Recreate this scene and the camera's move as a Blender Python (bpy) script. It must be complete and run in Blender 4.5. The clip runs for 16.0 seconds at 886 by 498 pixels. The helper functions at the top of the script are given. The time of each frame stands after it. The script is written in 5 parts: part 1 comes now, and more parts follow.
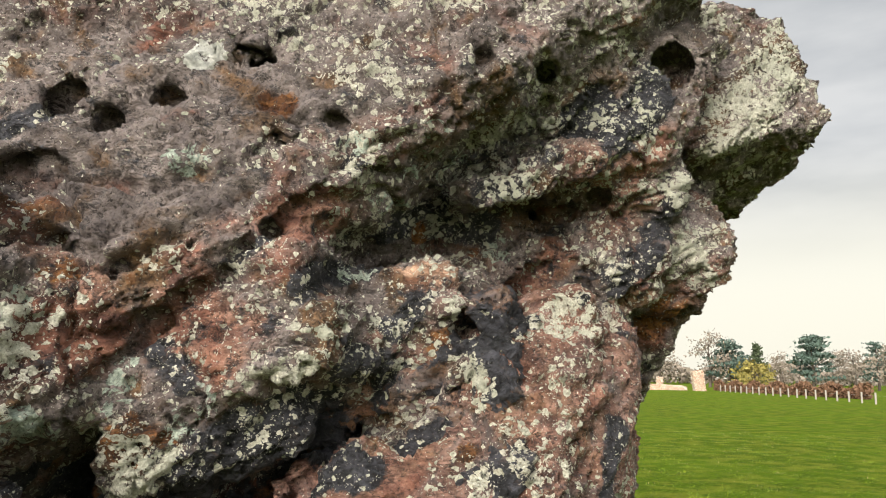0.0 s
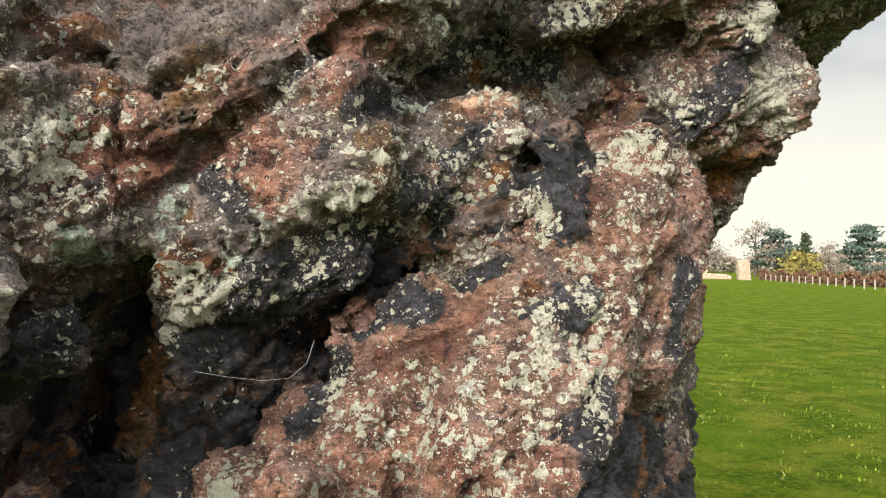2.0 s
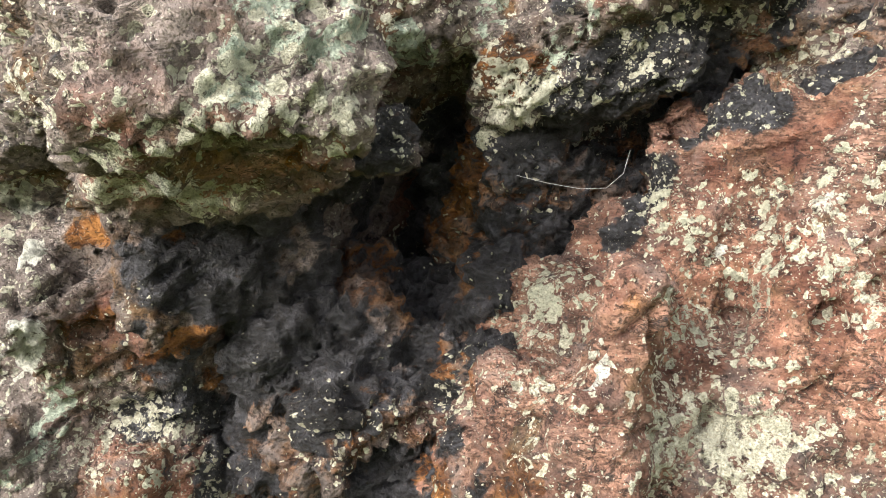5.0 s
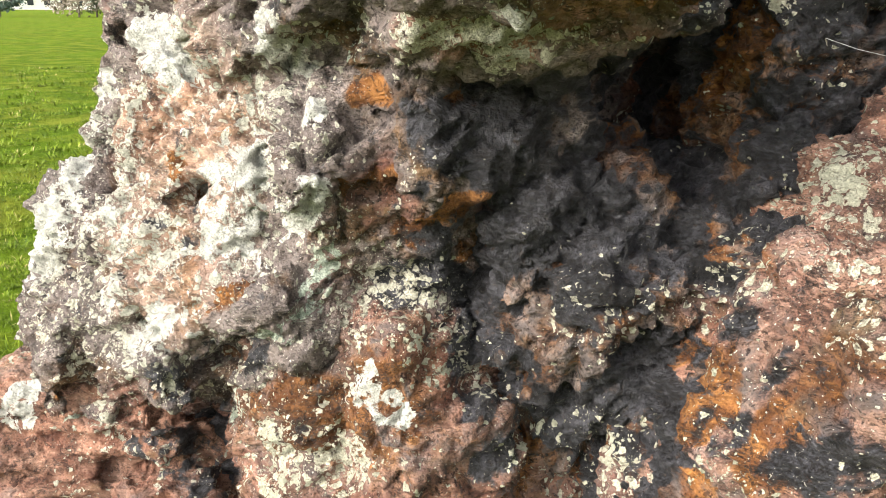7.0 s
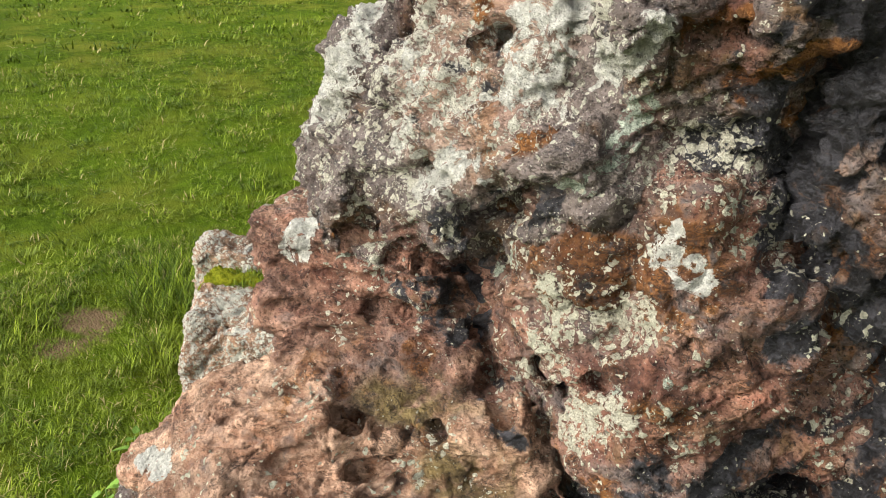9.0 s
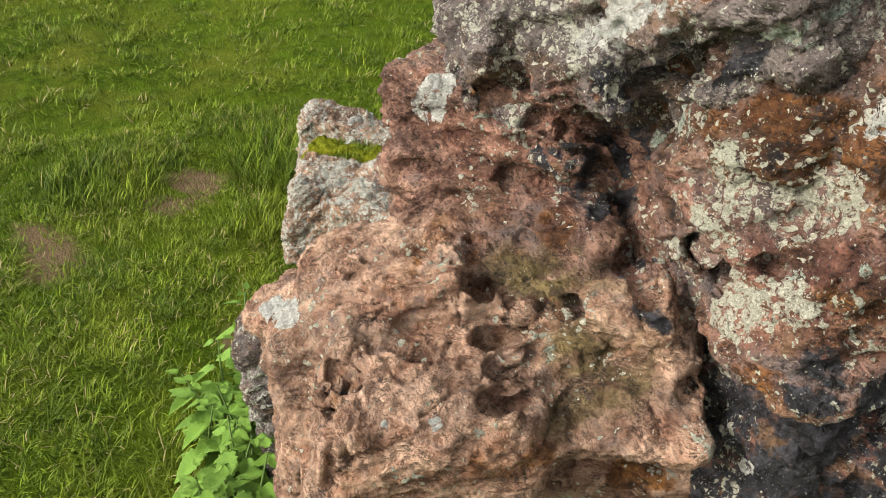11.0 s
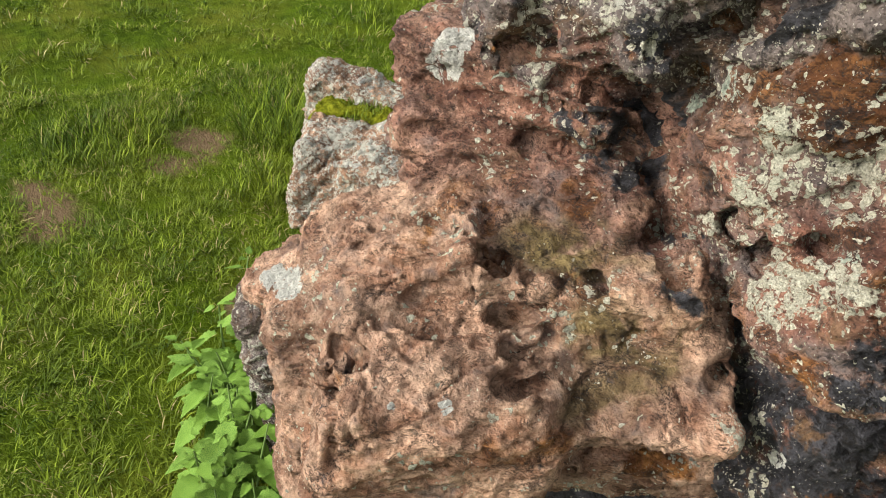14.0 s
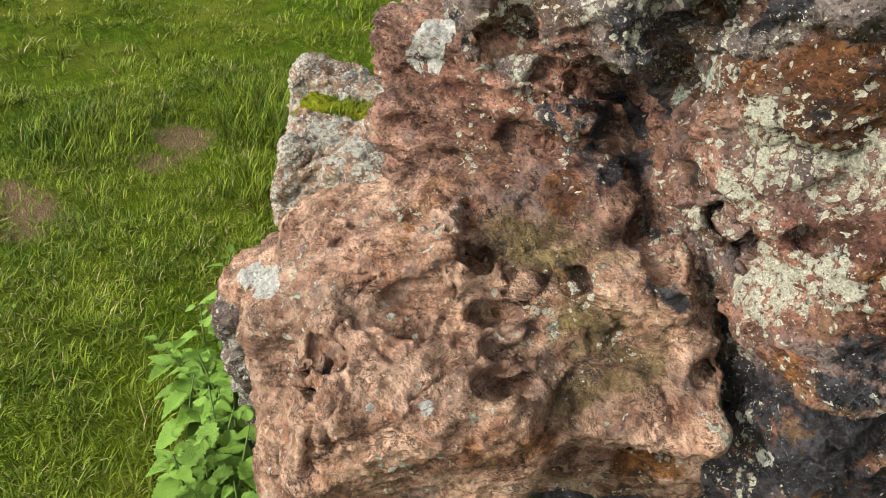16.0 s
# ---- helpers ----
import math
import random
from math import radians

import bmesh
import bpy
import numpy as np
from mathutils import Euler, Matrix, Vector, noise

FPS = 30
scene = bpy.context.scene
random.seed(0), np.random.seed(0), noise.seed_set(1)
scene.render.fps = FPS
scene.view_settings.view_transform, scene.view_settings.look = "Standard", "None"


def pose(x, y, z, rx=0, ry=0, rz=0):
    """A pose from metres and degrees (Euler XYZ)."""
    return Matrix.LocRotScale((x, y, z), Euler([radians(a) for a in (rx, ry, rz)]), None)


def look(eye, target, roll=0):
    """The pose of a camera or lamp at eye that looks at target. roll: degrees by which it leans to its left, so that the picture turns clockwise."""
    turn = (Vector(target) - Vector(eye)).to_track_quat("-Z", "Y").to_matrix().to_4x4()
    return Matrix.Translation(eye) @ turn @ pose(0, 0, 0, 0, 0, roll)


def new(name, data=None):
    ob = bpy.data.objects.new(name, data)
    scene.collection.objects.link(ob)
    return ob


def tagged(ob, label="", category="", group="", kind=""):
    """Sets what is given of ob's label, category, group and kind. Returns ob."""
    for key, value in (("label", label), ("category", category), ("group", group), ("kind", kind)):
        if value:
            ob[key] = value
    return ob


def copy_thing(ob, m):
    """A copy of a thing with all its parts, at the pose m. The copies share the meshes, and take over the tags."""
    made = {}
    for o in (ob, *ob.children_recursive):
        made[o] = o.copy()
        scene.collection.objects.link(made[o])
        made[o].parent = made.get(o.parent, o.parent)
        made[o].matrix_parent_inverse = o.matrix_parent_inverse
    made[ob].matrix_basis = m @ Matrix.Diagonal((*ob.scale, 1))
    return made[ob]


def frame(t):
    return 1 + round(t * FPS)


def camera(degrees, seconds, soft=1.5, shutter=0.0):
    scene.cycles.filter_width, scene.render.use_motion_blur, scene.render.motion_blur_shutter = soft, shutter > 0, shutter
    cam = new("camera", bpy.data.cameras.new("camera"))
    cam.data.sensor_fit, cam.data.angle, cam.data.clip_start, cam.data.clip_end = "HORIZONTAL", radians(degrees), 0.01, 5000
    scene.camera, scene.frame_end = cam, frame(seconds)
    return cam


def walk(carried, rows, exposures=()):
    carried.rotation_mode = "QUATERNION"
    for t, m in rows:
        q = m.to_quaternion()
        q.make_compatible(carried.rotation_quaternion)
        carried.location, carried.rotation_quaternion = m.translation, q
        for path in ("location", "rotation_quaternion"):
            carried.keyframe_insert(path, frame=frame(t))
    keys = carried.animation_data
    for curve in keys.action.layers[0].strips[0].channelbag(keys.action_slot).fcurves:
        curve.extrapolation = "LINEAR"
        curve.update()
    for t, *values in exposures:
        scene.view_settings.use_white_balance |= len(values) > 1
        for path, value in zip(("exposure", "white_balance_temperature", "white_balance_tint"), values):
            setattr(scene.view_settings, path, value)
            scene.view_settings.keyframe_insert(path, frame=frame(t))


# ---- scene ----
cam = camera(62.2, 16.0, soft=1.0)
EXPOSURES = [(0, 0.72), (1.5, 0.75), (3.0, 0.92), (4.2, 1.10), (6.3, 1.48), (7.0, 1.45), (8.0, 1.25), (9.0, 0.76), (10.2, 0.55), (12.3, 0.6), (16, 0.6)]
PATH = [
    (0, (0.108, 0.299, 1.733), (-0.273, 2.234, 2.068), 0.9),
    (0.5, (0.105, 0.303, 1.726), (-0.283, 2.239, 2.047), 1.0),
    (1, (0.096, 0.318, 1.712), (-0.311, 2.258, 1.98), 1.2),
    (1.5, (0.084, 0.335, 1.687), (-0.358, 2.278, 1.853), 1.2),
    (2, (0.074, 0.358, 1.666), (-0.421, 2.295, 1.699), 1.2),
    (2.5, (0.064, 0.38, 1.647), (-0.495, 2.298, 1.569), 1.1),
    (3, (0.054, 0.395, 1.639), (-0.599, 2.278, 1.462), 1.0),
    (3.5, (0.033, 0.407, 1.632), (-0.73, 2.237, 1.372), 0.7),
    (4, (0.021, 0.412, 1.631), (-0.892, 2.161, 1.302), 0.5),
    (4.2, (0.016, 0.411, 1.631), (-0.95, 2.127, 1.282), 0.2),
    (6.3, (-0.154, 0.293, 1.582), (-1.273, 1.868, 1.066), 1.3),
    (6.5, (-0.163, 0.294, 1.577), (-1.321, 1.829, 1.027), 1.2),
    (7, (-0.185, 0.289, 1.564), (-1.427, 1.726, 0.938), 0.7),
    (7.5, (-0.206, 0.283, 1.541), (-1.536, 1.607, 0.851), 0.4),
    (8, (-0.23, 0.256, 1.522), (-1.622, 1.477, 0.767), 0.6),
    (8.5, (-0.254, 0.219, 1.512), (-1.694, 1.34, 0.692), 0.7),
    (9, (-0.28, 0.187, 1.503), (-1.754, 1.213, 0.624), 1.0),
    (9.5, (-0.303, 0.168, 1.48), (-1.8, 1.113, 0.549), 1.6),
    (10, (-0.325, 0.154, 1.459), (-1.822, 1.03, 0.462), 1.8),
    (10.2, (-0.333, 0.147, 1.454), (-1.821, 0.999, 0.426), 1.8),
    (12.3, (-0.384, 0.124, 1.4), (-1.805, 0.854, 0.197), 2.9),
    (12.5, (-0.39, 0.125, 1.401), (-1.808, 0.854, 0.194), 2.9),
    (13, (-0.401, 0.132, 1.401), (-1.817, 0.861, 0.19), 2.9),
    (13.5, (-0.409, 0.142, 1.397), (-1.824, 0.876, 0.189), 3.0),
    (14, (-0.415, 0.15, 1.392), (-1.828, 0.893, 0.187), 3.2),
    (14.5, (-0.419, 0.157, 1.388), (-1.83, 0.905, 0.184), 3.2),
    (15, (-0.421, 0.161, 1.384), (-1.831, 0.914, 0.182), 3.3),
    (15.5, (-0.423, 0.166, 1.381), (-1.828, 0.924, 0.175), 3.4),
    (16, (-0.425, 0.169, 1.379), (-1.821, 0.933, 0.169), 3.4),
]
walk(cam, [(t, look(eye, target, roll)) for t, eye, target, roll in PATH], EXPOSURES)

# ---- light: a bright overcast sky with a weak, wide sun ----
SUN_ELEVATION, SUN_TURN = 28.0, 190.0
world = bpy.data.worlds.new("overcast_sky")
scene.world = world
world.use_nodes = True
wn, wl = world.node_tree.nodes, world.node_tree.links
wn.clear()
w_out = wn.new("ShaderNodeOutputWorld")
w_bg = wn.new("ShaderNodeBackground")
w_sky = wn.new("ShaderNodeTexSky")
w_sky.sky_type, w_sky.sun_disc = "NISHITA", False
w_sky.sun_elevation, w_sky.sun_rotation = radians(SUN_ELEVATION), radians(SUN_TURN)
w_sky.air_density, w_sky.dust_density, w_sky.ozone_density = 1.0, 3.0, 1.0
w_co = wn.new("ShaderNodeTexCoord")
w_cloud = wn.new("ShaderNodeTexNoise")
w_cloud.inputs["Scale"].default_value, w_cloud.inputs["Detail"].default_value = 2.6, 6.0
w_map = wn.new("ShaderNodeMapping")
w_map.inputs["Scale"].default_value = (1.0, 1.0, 3.5)
w_ramp = wn.new("ShaderNodeValToRGB")
w_ramp.color_ramp.elements[0].position, w_ramp.color_ramp.elements[1].position = 0.38, 0.62
w_ramp.color_ramp.elements[0].color = (2.5, 2.6, 2.7, 1)
w_ramp.color_ramp.elements[1].color = (4.0, 4.0, 3.95, 1)
w_sep = wn.new("ShaderNodeSeparateXYZ")
w_low = wn.new("ShaderNodeMapRange")
w_low.inputs["From Min"].default_value, w_low.inputs["From Max"].default_value = 0.10, 0.30
w_low.interpolation_type = "SMOOTHSTEP"
w_hor = wn.new("ShaderNodeMixRGB")
w_hor.inputs["Color1"].default_value = (5.4, 5.2, 4.45, 1)
w_mix = wn.new("ShaderNodeMixRGB")
w_mix.inputs["Fac"].default_value = 0.94
wl.new(w_co.outputs["Generated"], w_map.inputs["Vector"])
wl.new(w_map.outputs["Vector"], w_cloud.inputs["Vector"])
wl.new(w_cloud.outputs["Fac"], w_ramp.inputs["Fac"])
wl.new(w_co.outputs["Generated"], w_sep.inputs["Vector"])
wl.new(w_sep.outputs["Z"], w_low.inputs["Value"])
wl.new(w_low.outputs["Result"], w_hor.inputs["Fac"])
wl.new(w_ramp.outputs["Color"], w_hor.inputs["Color2"])
wl.new(w_sky.outputs["Color"], w_mix.inputs["Color1"])
wl.new(w_hor.outputs["Color"], w_mix.inputs["Color2"])
# the cloud glows wider and brighter towards the hidden sun
w_dot = wn.new("ShaderNodeVectorMath")
w_dot.operation = "DOT_PRODUCT"
w_dot.inputs[1].default_value = (math.sin(radians(SUN_TURN)) * math.cos(radians(SUN_ELEVATION)), math.cos(radians(SUN_TURN)) * math.cos(radians(SUN_ELEVATION)), math.sin(radians(SUN_ELEVATION)))
wl.new(w_co.outputs["Generated"], w_dot.inputs[0])
w_up = wn.new("ShaderNodeMapRange")
for _k, _v in (("From Min", -0.1), ("From Max", 0.95), ("To Min", 1.0), ("To Max", 3.4)):
    w_up.inputs[_k].default_value = _v
w_top = wn.new("ShaderNodeVectorMath")
w_top.operation = "SCALE"
wl.new(w_dot.outputs["Value"], w_up.inputs["Value"])
wl.new(w_mix.outputs["Color"], w_top.inputs[0])
wl.new(w_up.outputs["Result"], w_top.inputs["Scale"])
wl.new(w_top.outputs["Vector"], w_bg.inputs["Color"])
w_bg.inputs["Strength"].default_value = 0.115
wl.new(w_bg.outputs["Background"], w_out.inputs["Surface"])

sun = new("sun", bpy.data.lights.new("sun", "SUN"))
sun.data.energy, sun.data.angle, sun.data.color = 3.8, radians(30), (1.0, 0.95, 0.87)
_e, _a = radians(SUN_ELEVATION), radians(SUN_TURN)
sun.matrix_world = look((math.sin(_a) * math.cos(_e) * 30, math.cos(_a) * math.cos(_e) * 30, math.sin(_e) * 30), (0, 0, 0))


# ---- materials ----
class Mat:
    """A node material with short names for the nodes it uses."""

    def __init__(self, name, roughness=0.8, specular=0.3):
        self.m = bpy.data.materials.new(name)
        self.m.use_nodes = True
        self.t = self.m.node_tree
        self.bsdf = self.t.nodes["Principled BSDF"]
        self.bsdf.inputs["Roughness"].default_value = roughness
        self.bsdf.inputs["Specular IOR Level"].default_value = specular
        self.co = self.t.nodes.new("ShaderNodeTexCoord").outputs["Object"]

    def put(self, socket, value):
        if hasattr(value, "is_output"):
            self.t.links.new(value, socket)
        else:
            socket.default_value = (*value, 1) if isinstance(value, tuple) and len(value) == 3 and socket.type == "RGBA" else value

    def noise(self, scale, detail=4.0, rough=0.55, at=None, distort=0.0, stretch=None):
        v = at or self.co
        if stretch:
            n = self.t.nodes.new("ShaderNodeMapping")
            self.put(n.inputs["Vector"], v)
            n.inputs["Rotation"].default_value = stretch[0]
            n.inputs["Scale"].default_value = stretch[1]
            v = n.outputs["Vector"]
        n = self.t.nodes.new("ShaderNodeTexNoise")
        self.put(n.inputs["Vector"], v)
        for k, x in (("Scale", scale), ("Detail", detail), ("Roughness", rough), ("Distortion", distort)):
            n.inputs[k].default_value = x
        return n.outputs["Fac"]

    def cells(self, scale, feature="F1", out="Distance", at=None, random_=1.0):
        n = self.t.nodes.new("ShaderNodeTexVoronoi")
        n.feature = feature
        self.put(n.inputs["Vector"], at or self.co)
        n.inputs["Scale"].default_value = scale
        n.inputs["Randomness"].default_value = random_
        return n.outputs[out]

    def ramp(self, x, lo, hi, a=0.0, b=1.0, smooth=True):
        n = self.t.nodes.new("ShaderNodeMapRange")
        n.interpolation_type = "SMOOTHSTEP" if smooth else "LINEAR"
        self.put(n.inputs["Value"], x)
        for k, v in (("From Min", lo), ("From Max", hi), ("To Min", a), ("To Max", b)):
            self.put(n.inputs[k], v)
        return n.outputs["Result"]

    def math(self, op, a, b=0.0, clamp=False):
        n = self.t.nodes.new("ShaderNodeMath")
        n.operation, n.use_clamp = op, clamp
        self.put(n.inputs[0], a)
        self.put(n.inputs[1], b)
        return n.outputs[0]

    def mix(self, fac, a, b, mode="MIX"):
        n = self.t.nodes.new("ShaderNodeMixRGB")
        n.blend_type = mode
        for k, v in (("Fac", fac), ("Color1", a), ("Color2", b)):
            self.put(n.inputs[k], v)
        return n.outputs["Color"]

    def attr(self, name, out="Fac"):
        n = self.t.nodes.new("ShaderNodeAttribute")
        n.attribute_name = name
        return n.outputs[out]

    def bump(self, height, strength=0.5, distance=0.01, under=None):
        n = self.t.nodes.new("ShaderNodeBump")
        n.inputs["Strength"].default_value, n.inputs["Distance"].default_value = strength, distance
        self.put(n.inputs["Height"], height)
        if under:
            self.put(n.inputs["Normal"], under)
        return n.outputs["Normal"]

    def done(self, colour, normal=None, roughness=None):
        self.put(self.bsdf.inputs["Base Color"], colour)
        if normal:
            self.put(self.bsdf.inputs["Normal"], normal)
        if roughness is not None:
            self.put(self.bsdf.inputs["Roughness"], roughness)
        return self.m


def plain(name, colour, roughness=0.8):
    k = Mat(name, roughness)
    n = k.noise(30, 3)
    return k.done(k.mix(n, tuple(c * 0.7 for c in colour), tuple(c * 1.2 for c in colour)))


# ---- helpers for meshes ----
def part(name, mesh, material, parent=None, label="", at=None):
    ob = new(name, mesh)
    if material and not mesh.materials:
        mesh.materials.append(material)
    if parent:
        ob.parent = parent
    if at:
        ob.matrix_basis = at
    return tagged(ob, label)


def mesh_of(name, verts, faces, smooth=True):
    me = bpy.data.meshes.new(name)
    me.from_pydata(verts, [], faces)
    me.update()
    if smooth:
        me.polygons.foreach_set("use_smooth", [True] * len(me.polygons))
    return me


def rot(rx, ry, rz):
    return np.array(Euler([radians(a) for a in (rx, ry, rz)]).to_matrix())


# ---- stone: solids given by their signed distance, cut into a skin of small quads ----
def hash3(ix, iy, iz, seed):
    h = (ix * 374761393 + iy * 668265263 + iz * 2147483647 + seed * 974711) & 0x7FFFFFFF
    h = ((h ^ (h >> 13)) * 1274126177) & 0x7FFFFFFF
    h = ((h ^ (h >> 16)) * 668265263) & 0x7FFFFFFF
    return ((h ^ (h >> 15)) & 0xFFFF).astype(np.float32) / 32767.5 - 1.0


def value_noise(p, scale, seed):
    """Smooth random values of -1 to 1 at the points p (n x 3)."""
    out = np.zeros(len(p), np.float32)
    if not len(p):
        return out
    q = p * scale + 91.7
    i = np.floor(q).astype(np.int64)
    f = (q - i).astype(np.float32)
    f = f * f * f * (f * (f * 6 - 15) + 10)
    lo = i.min(0)
    size = i.max(0) - lo + 2
    if size.prod() < 2 * len(p):
        g = np.meshgrid(*[np.arange(n) + o for n, o in zip(size, lo)], indexing="ij")
        table = hash3(*[k.ravel() for k in g], seed)
        at = ((i[:, 0] - lo[0]) * size[1] + i[:, 1] - lo[1]) * size[2] + i[:, 2] - lo[2]
        pick = lambda dx, dy, dz: table[at + (dx * size[1] + dy) * size[2] + dz]
    else:
        pick = lambda dx, dy, dz: hash3(i[:, 0] + dx, i[:, 1] + dy, i[:, 2] + dz, seed)
    for dx in (0, 1):
        wx = f[:, 0] if dx else 1 - f[:, 0]
        for dy in (0, 1):
            wxy = wx * (f[:, 1] if dy else 1 - f[:, 1])
            for dz in (0, 1):
                out += wxy * (f[:, 2] if dz else 1 - f[:, 2]) * pick(dx, dy, dz)
    return out


def fractal(p, scale, octaves, seed, gain=0.5, ridged=False):
    out, amp = np.zeros(len(p), np.float32), 1.0
    for k in range(octaves):
        v = value_noise(p, scale * 2.03 ** k, seed + 17 * k)
        out += amp * ((1 - 2 * np.abs(v)) if ridged else v)
        amp *= gain
    return out


def facets(p, scale, seed):
    """Flat chips: in each cell about a random point the surface is a tilted plane."""
    q = p * scale + 57.3
    base = np.floor(q - 0.5).astype(np.int64)
    best, out = np.full(len(p), 1e9, np.float32), np.zeros(len(p), np.float32)
    for dx in (0, 1):
        for dy in (0, 1):
            for dz in (0, 1):
                i = base + np.array((dx, dy, dz))
                h = [hash3(i[:, 0], i[:, 1], i[:, 2], seed + 3 * n) for n in range(7)]
                off = q - i - 0.5 - 0.42 * np.stack(h[:3], 1)
                d = (off ** 2).sum(1).astype(np.float32)
                v = (off * np.stack(h[3:6], 1)).sum(1) + 0.35 * h[6]
                closer = d < best
                best = np.where(closer, d, best)
                out = np.where(closer, v, out).astype(np.float32)
    return out


def lump(p, centre, half, turn):
    """Distance to a round-edged block."""
    rounding = min(0.035, 0.45 * min(half))
    q = np.abs((p - np.array(centre, np.float32)) @ rot(*turn).astype(np.float32)) - (np.array(half, np.float32) - rounding)
    return np.linalg.norm(np.maximum(q, 0), axis=1) + np.minimum(q.max(axis=1), 0) - rounding


def join(a, b, k):
    h = np.clip(0.5 + 0.5 * (b - a) / k, 0, 1)
    return b * (1 - h) + a * h - k * h * (1 - h)


def solid(lumps, soft):
    def dist(p):
        d = None
        for one in lumps:
            e = lump(p, *one)
            d = e if d is None else join(d, e, soft)
        return d
    return dist


def skin(dist, lo, hi, step):
    """The zero surface of dist within a box, as points and quads (naive surface nets, worked out near the surface only)."""
    coarse = 4
    lo = np.array(lo, np.float32)
    n = (np.ceil((np.array(hi) - lo) / (step * coarse)).astype(int) + 1)
    gx, gy, gz = np.meshgrid(*[np.arange(k) for k in n], indexing="ij")
    cp = np.stack([gx, gy, gz], -1).reshape(-1, 3)
    cd = dist.rough(lo + cp.astype(np.float32) * step * coarse).reshape(n)
    near = np.abs(cd) < step * coarse * 1.8 + dist.reach
    fine = np.repeat(np.repeat(np.repeat(cd, coarse, 0), coarse, 1), coarse, 2)
    mask = np.repeat(np.repeat(np.repeat(near, coarse, 0), coarse, 1), coarse, 2)
    idx = np.argwhere(mask)
    vals = np.empty(len(idx), np.float32)
    for a in range(0, len(idx), 400000):
        vals[a:a + 400000] = dist.full(lo + idx[a:a + 400000].astype(np.float32) * step)
    fine[mask] = vals
    s = fine < 0
    c = np.zeros(tuple(k - 1 for k in s.shape), np.int8)
    for dx in (0, 1):
        for dy in (0, 1):
            for dz in (0, 1):
                c += s[dx:s.shape[0] - 1 + dx, dy:s.shape[1] - 1 + dy, dz:s.shape[2] - 1 + dz]
    cells = np.argwhere((c > 0) & (c < 8))
    number = np.full(c.shape, -1, np.int32)
    number[tuple(cells.T)] = np.arange(len(cells))
    acc, cnt = np.zeros((len(cells), 3), np.float32), np.zeros(len(cells), np.float32)
    corners = [np.array((x, y, z)) for x in (0, 1) for y in (0, 1) for z in (0, 1)]
    at = {tuple(k): fine[tuple((cells + k).T)] for k in corners}
    for a in corners:
        for axis in range(3):
            if a[axis] == 0:
                b = a.copy()
                b[axis] = 1
                va, vb = at[tuple(a)], at[tuple(b)]
                cross = (va < 0) != (vb < 0)
                t = np.where(cross, va / np.where(cross, va - vb, 1), 0)
                pt = np.tile(a.astype(np.float32), (len(cells), 1))
                pt[:, axis] = t
                acc += pt * cross[:, None]
                cnt += cross
    verts = lo + (cells + acc / cnt[:, None]) * step
    quads = []
    for axis in range(3):
        b, c2 = [(1, 2), (2, 0), (0, 1)][axis]
        sl0, sl1 = [slice(None)] * 3, [slice(None)] * 3
        sl0[axis], sl1[axis] = slice(0, -1), slice(1, None)
        e = np.argwhere(s[tuple(sl0)] != s[tuple(sl1)])
        e = e[(e[:, b] > 0) & (e[:, c2] > 0) & (e[:, b] < s.shape[b] - 1) & (e[:, c2] < s.shape[c2] - 1)]
        inside = s[tuple(e.T)]
        ub, uc = np.eye(3, dtype=int)[b], np.eye(3, dtype=int)[c2]
        q = np.stack([number[tuple(k.T)] for k in (e - ub - uc, e - uc, e, e - ub)], 1)
        q[~inside] = q[~inside][:, ::-1]
        quads.append(q)
    quads = np.concatenate(quads)
    quads = quads[(quads >= 0).all(axis=1)]
    return verts, quads


def finer(verts, quads):
    """Every quad cut in four."""
    n = len(verts)
    e = np.stack([quads, np.roll(quads, -1, 1)], -1).reshape(-1, 2)
    e.sort(axis=1)
    key, back = np.unique(e[:, 0].astype(np.int64) * n + e[:, 1], return_inverse=True)
    mids = (verts[key // n] + verts[key % n]) / 2
    m = n + back.reshape(-1, 4)
    c = n + len(key) + np.arange(len(quads))
    out = np.stack([np.stack([quads[:, k], m[:, k], c, m[:, k - 1]], 1) for k in range(4)], 1).reshape(-1, 4)
    return np.concatenate([verts, mids, verts[quads].mean(1)]), out


def gathered(quads, values, count):
    """Sums over the points of the quads: values (quads x corners x 3) added up point by point."""
    flat = quads.ravel()
    return np.stack([np.bincount(flat, values[..., k].ravel(), count) for k in range(3)], 1).astype(np.float32)


def eased(verts, quads):
    """One pass of smoothing."""
    v = verts[quads]
    acc = gathered(quads, np.roll(v, 1, 1) + np.roll(v, -1, 1), len(verts))
    cnt = 2 * np.bincount(quads.ravel(), minlength=len(verts))
    return verts * 0.5 + 0.5 * acc / np.maximum(cnt, 1)[:, None]


def normals_of(verts, quads):
    a, b, c, d = (verts[quads[:, k]] for k in range(4))
    f = np.cross(c - a, d - b)
    out = gathered(quads, np.repeat(f[:, None], 4, 1), len(verts))
    return out / np.maximum(np.linalg.norm(out, axis=1), 1e-12)[:, None]


def quad_mesh(name, verts, quads):
    me = bpy.data.meshes.new(name)
    me.vertices.add(len(verts))
    me.vertices.foreach_set("co", verts.astype(np.float32).ravel())
    me.loops.add(quads.size)
    me.loops.foreach_set("vertex_index", quads.astype(np.int32).ravel())
    me.polygons.add(len(quads))
    me.polygons.foreach_set("loop_start", np.arange(0, quads.size, 4, dtype=np.int32))
    me.update(calc_edges=True)
    me.polygons.foreach_set("use_smooth", np.ones(len(quads), bool))
    return me


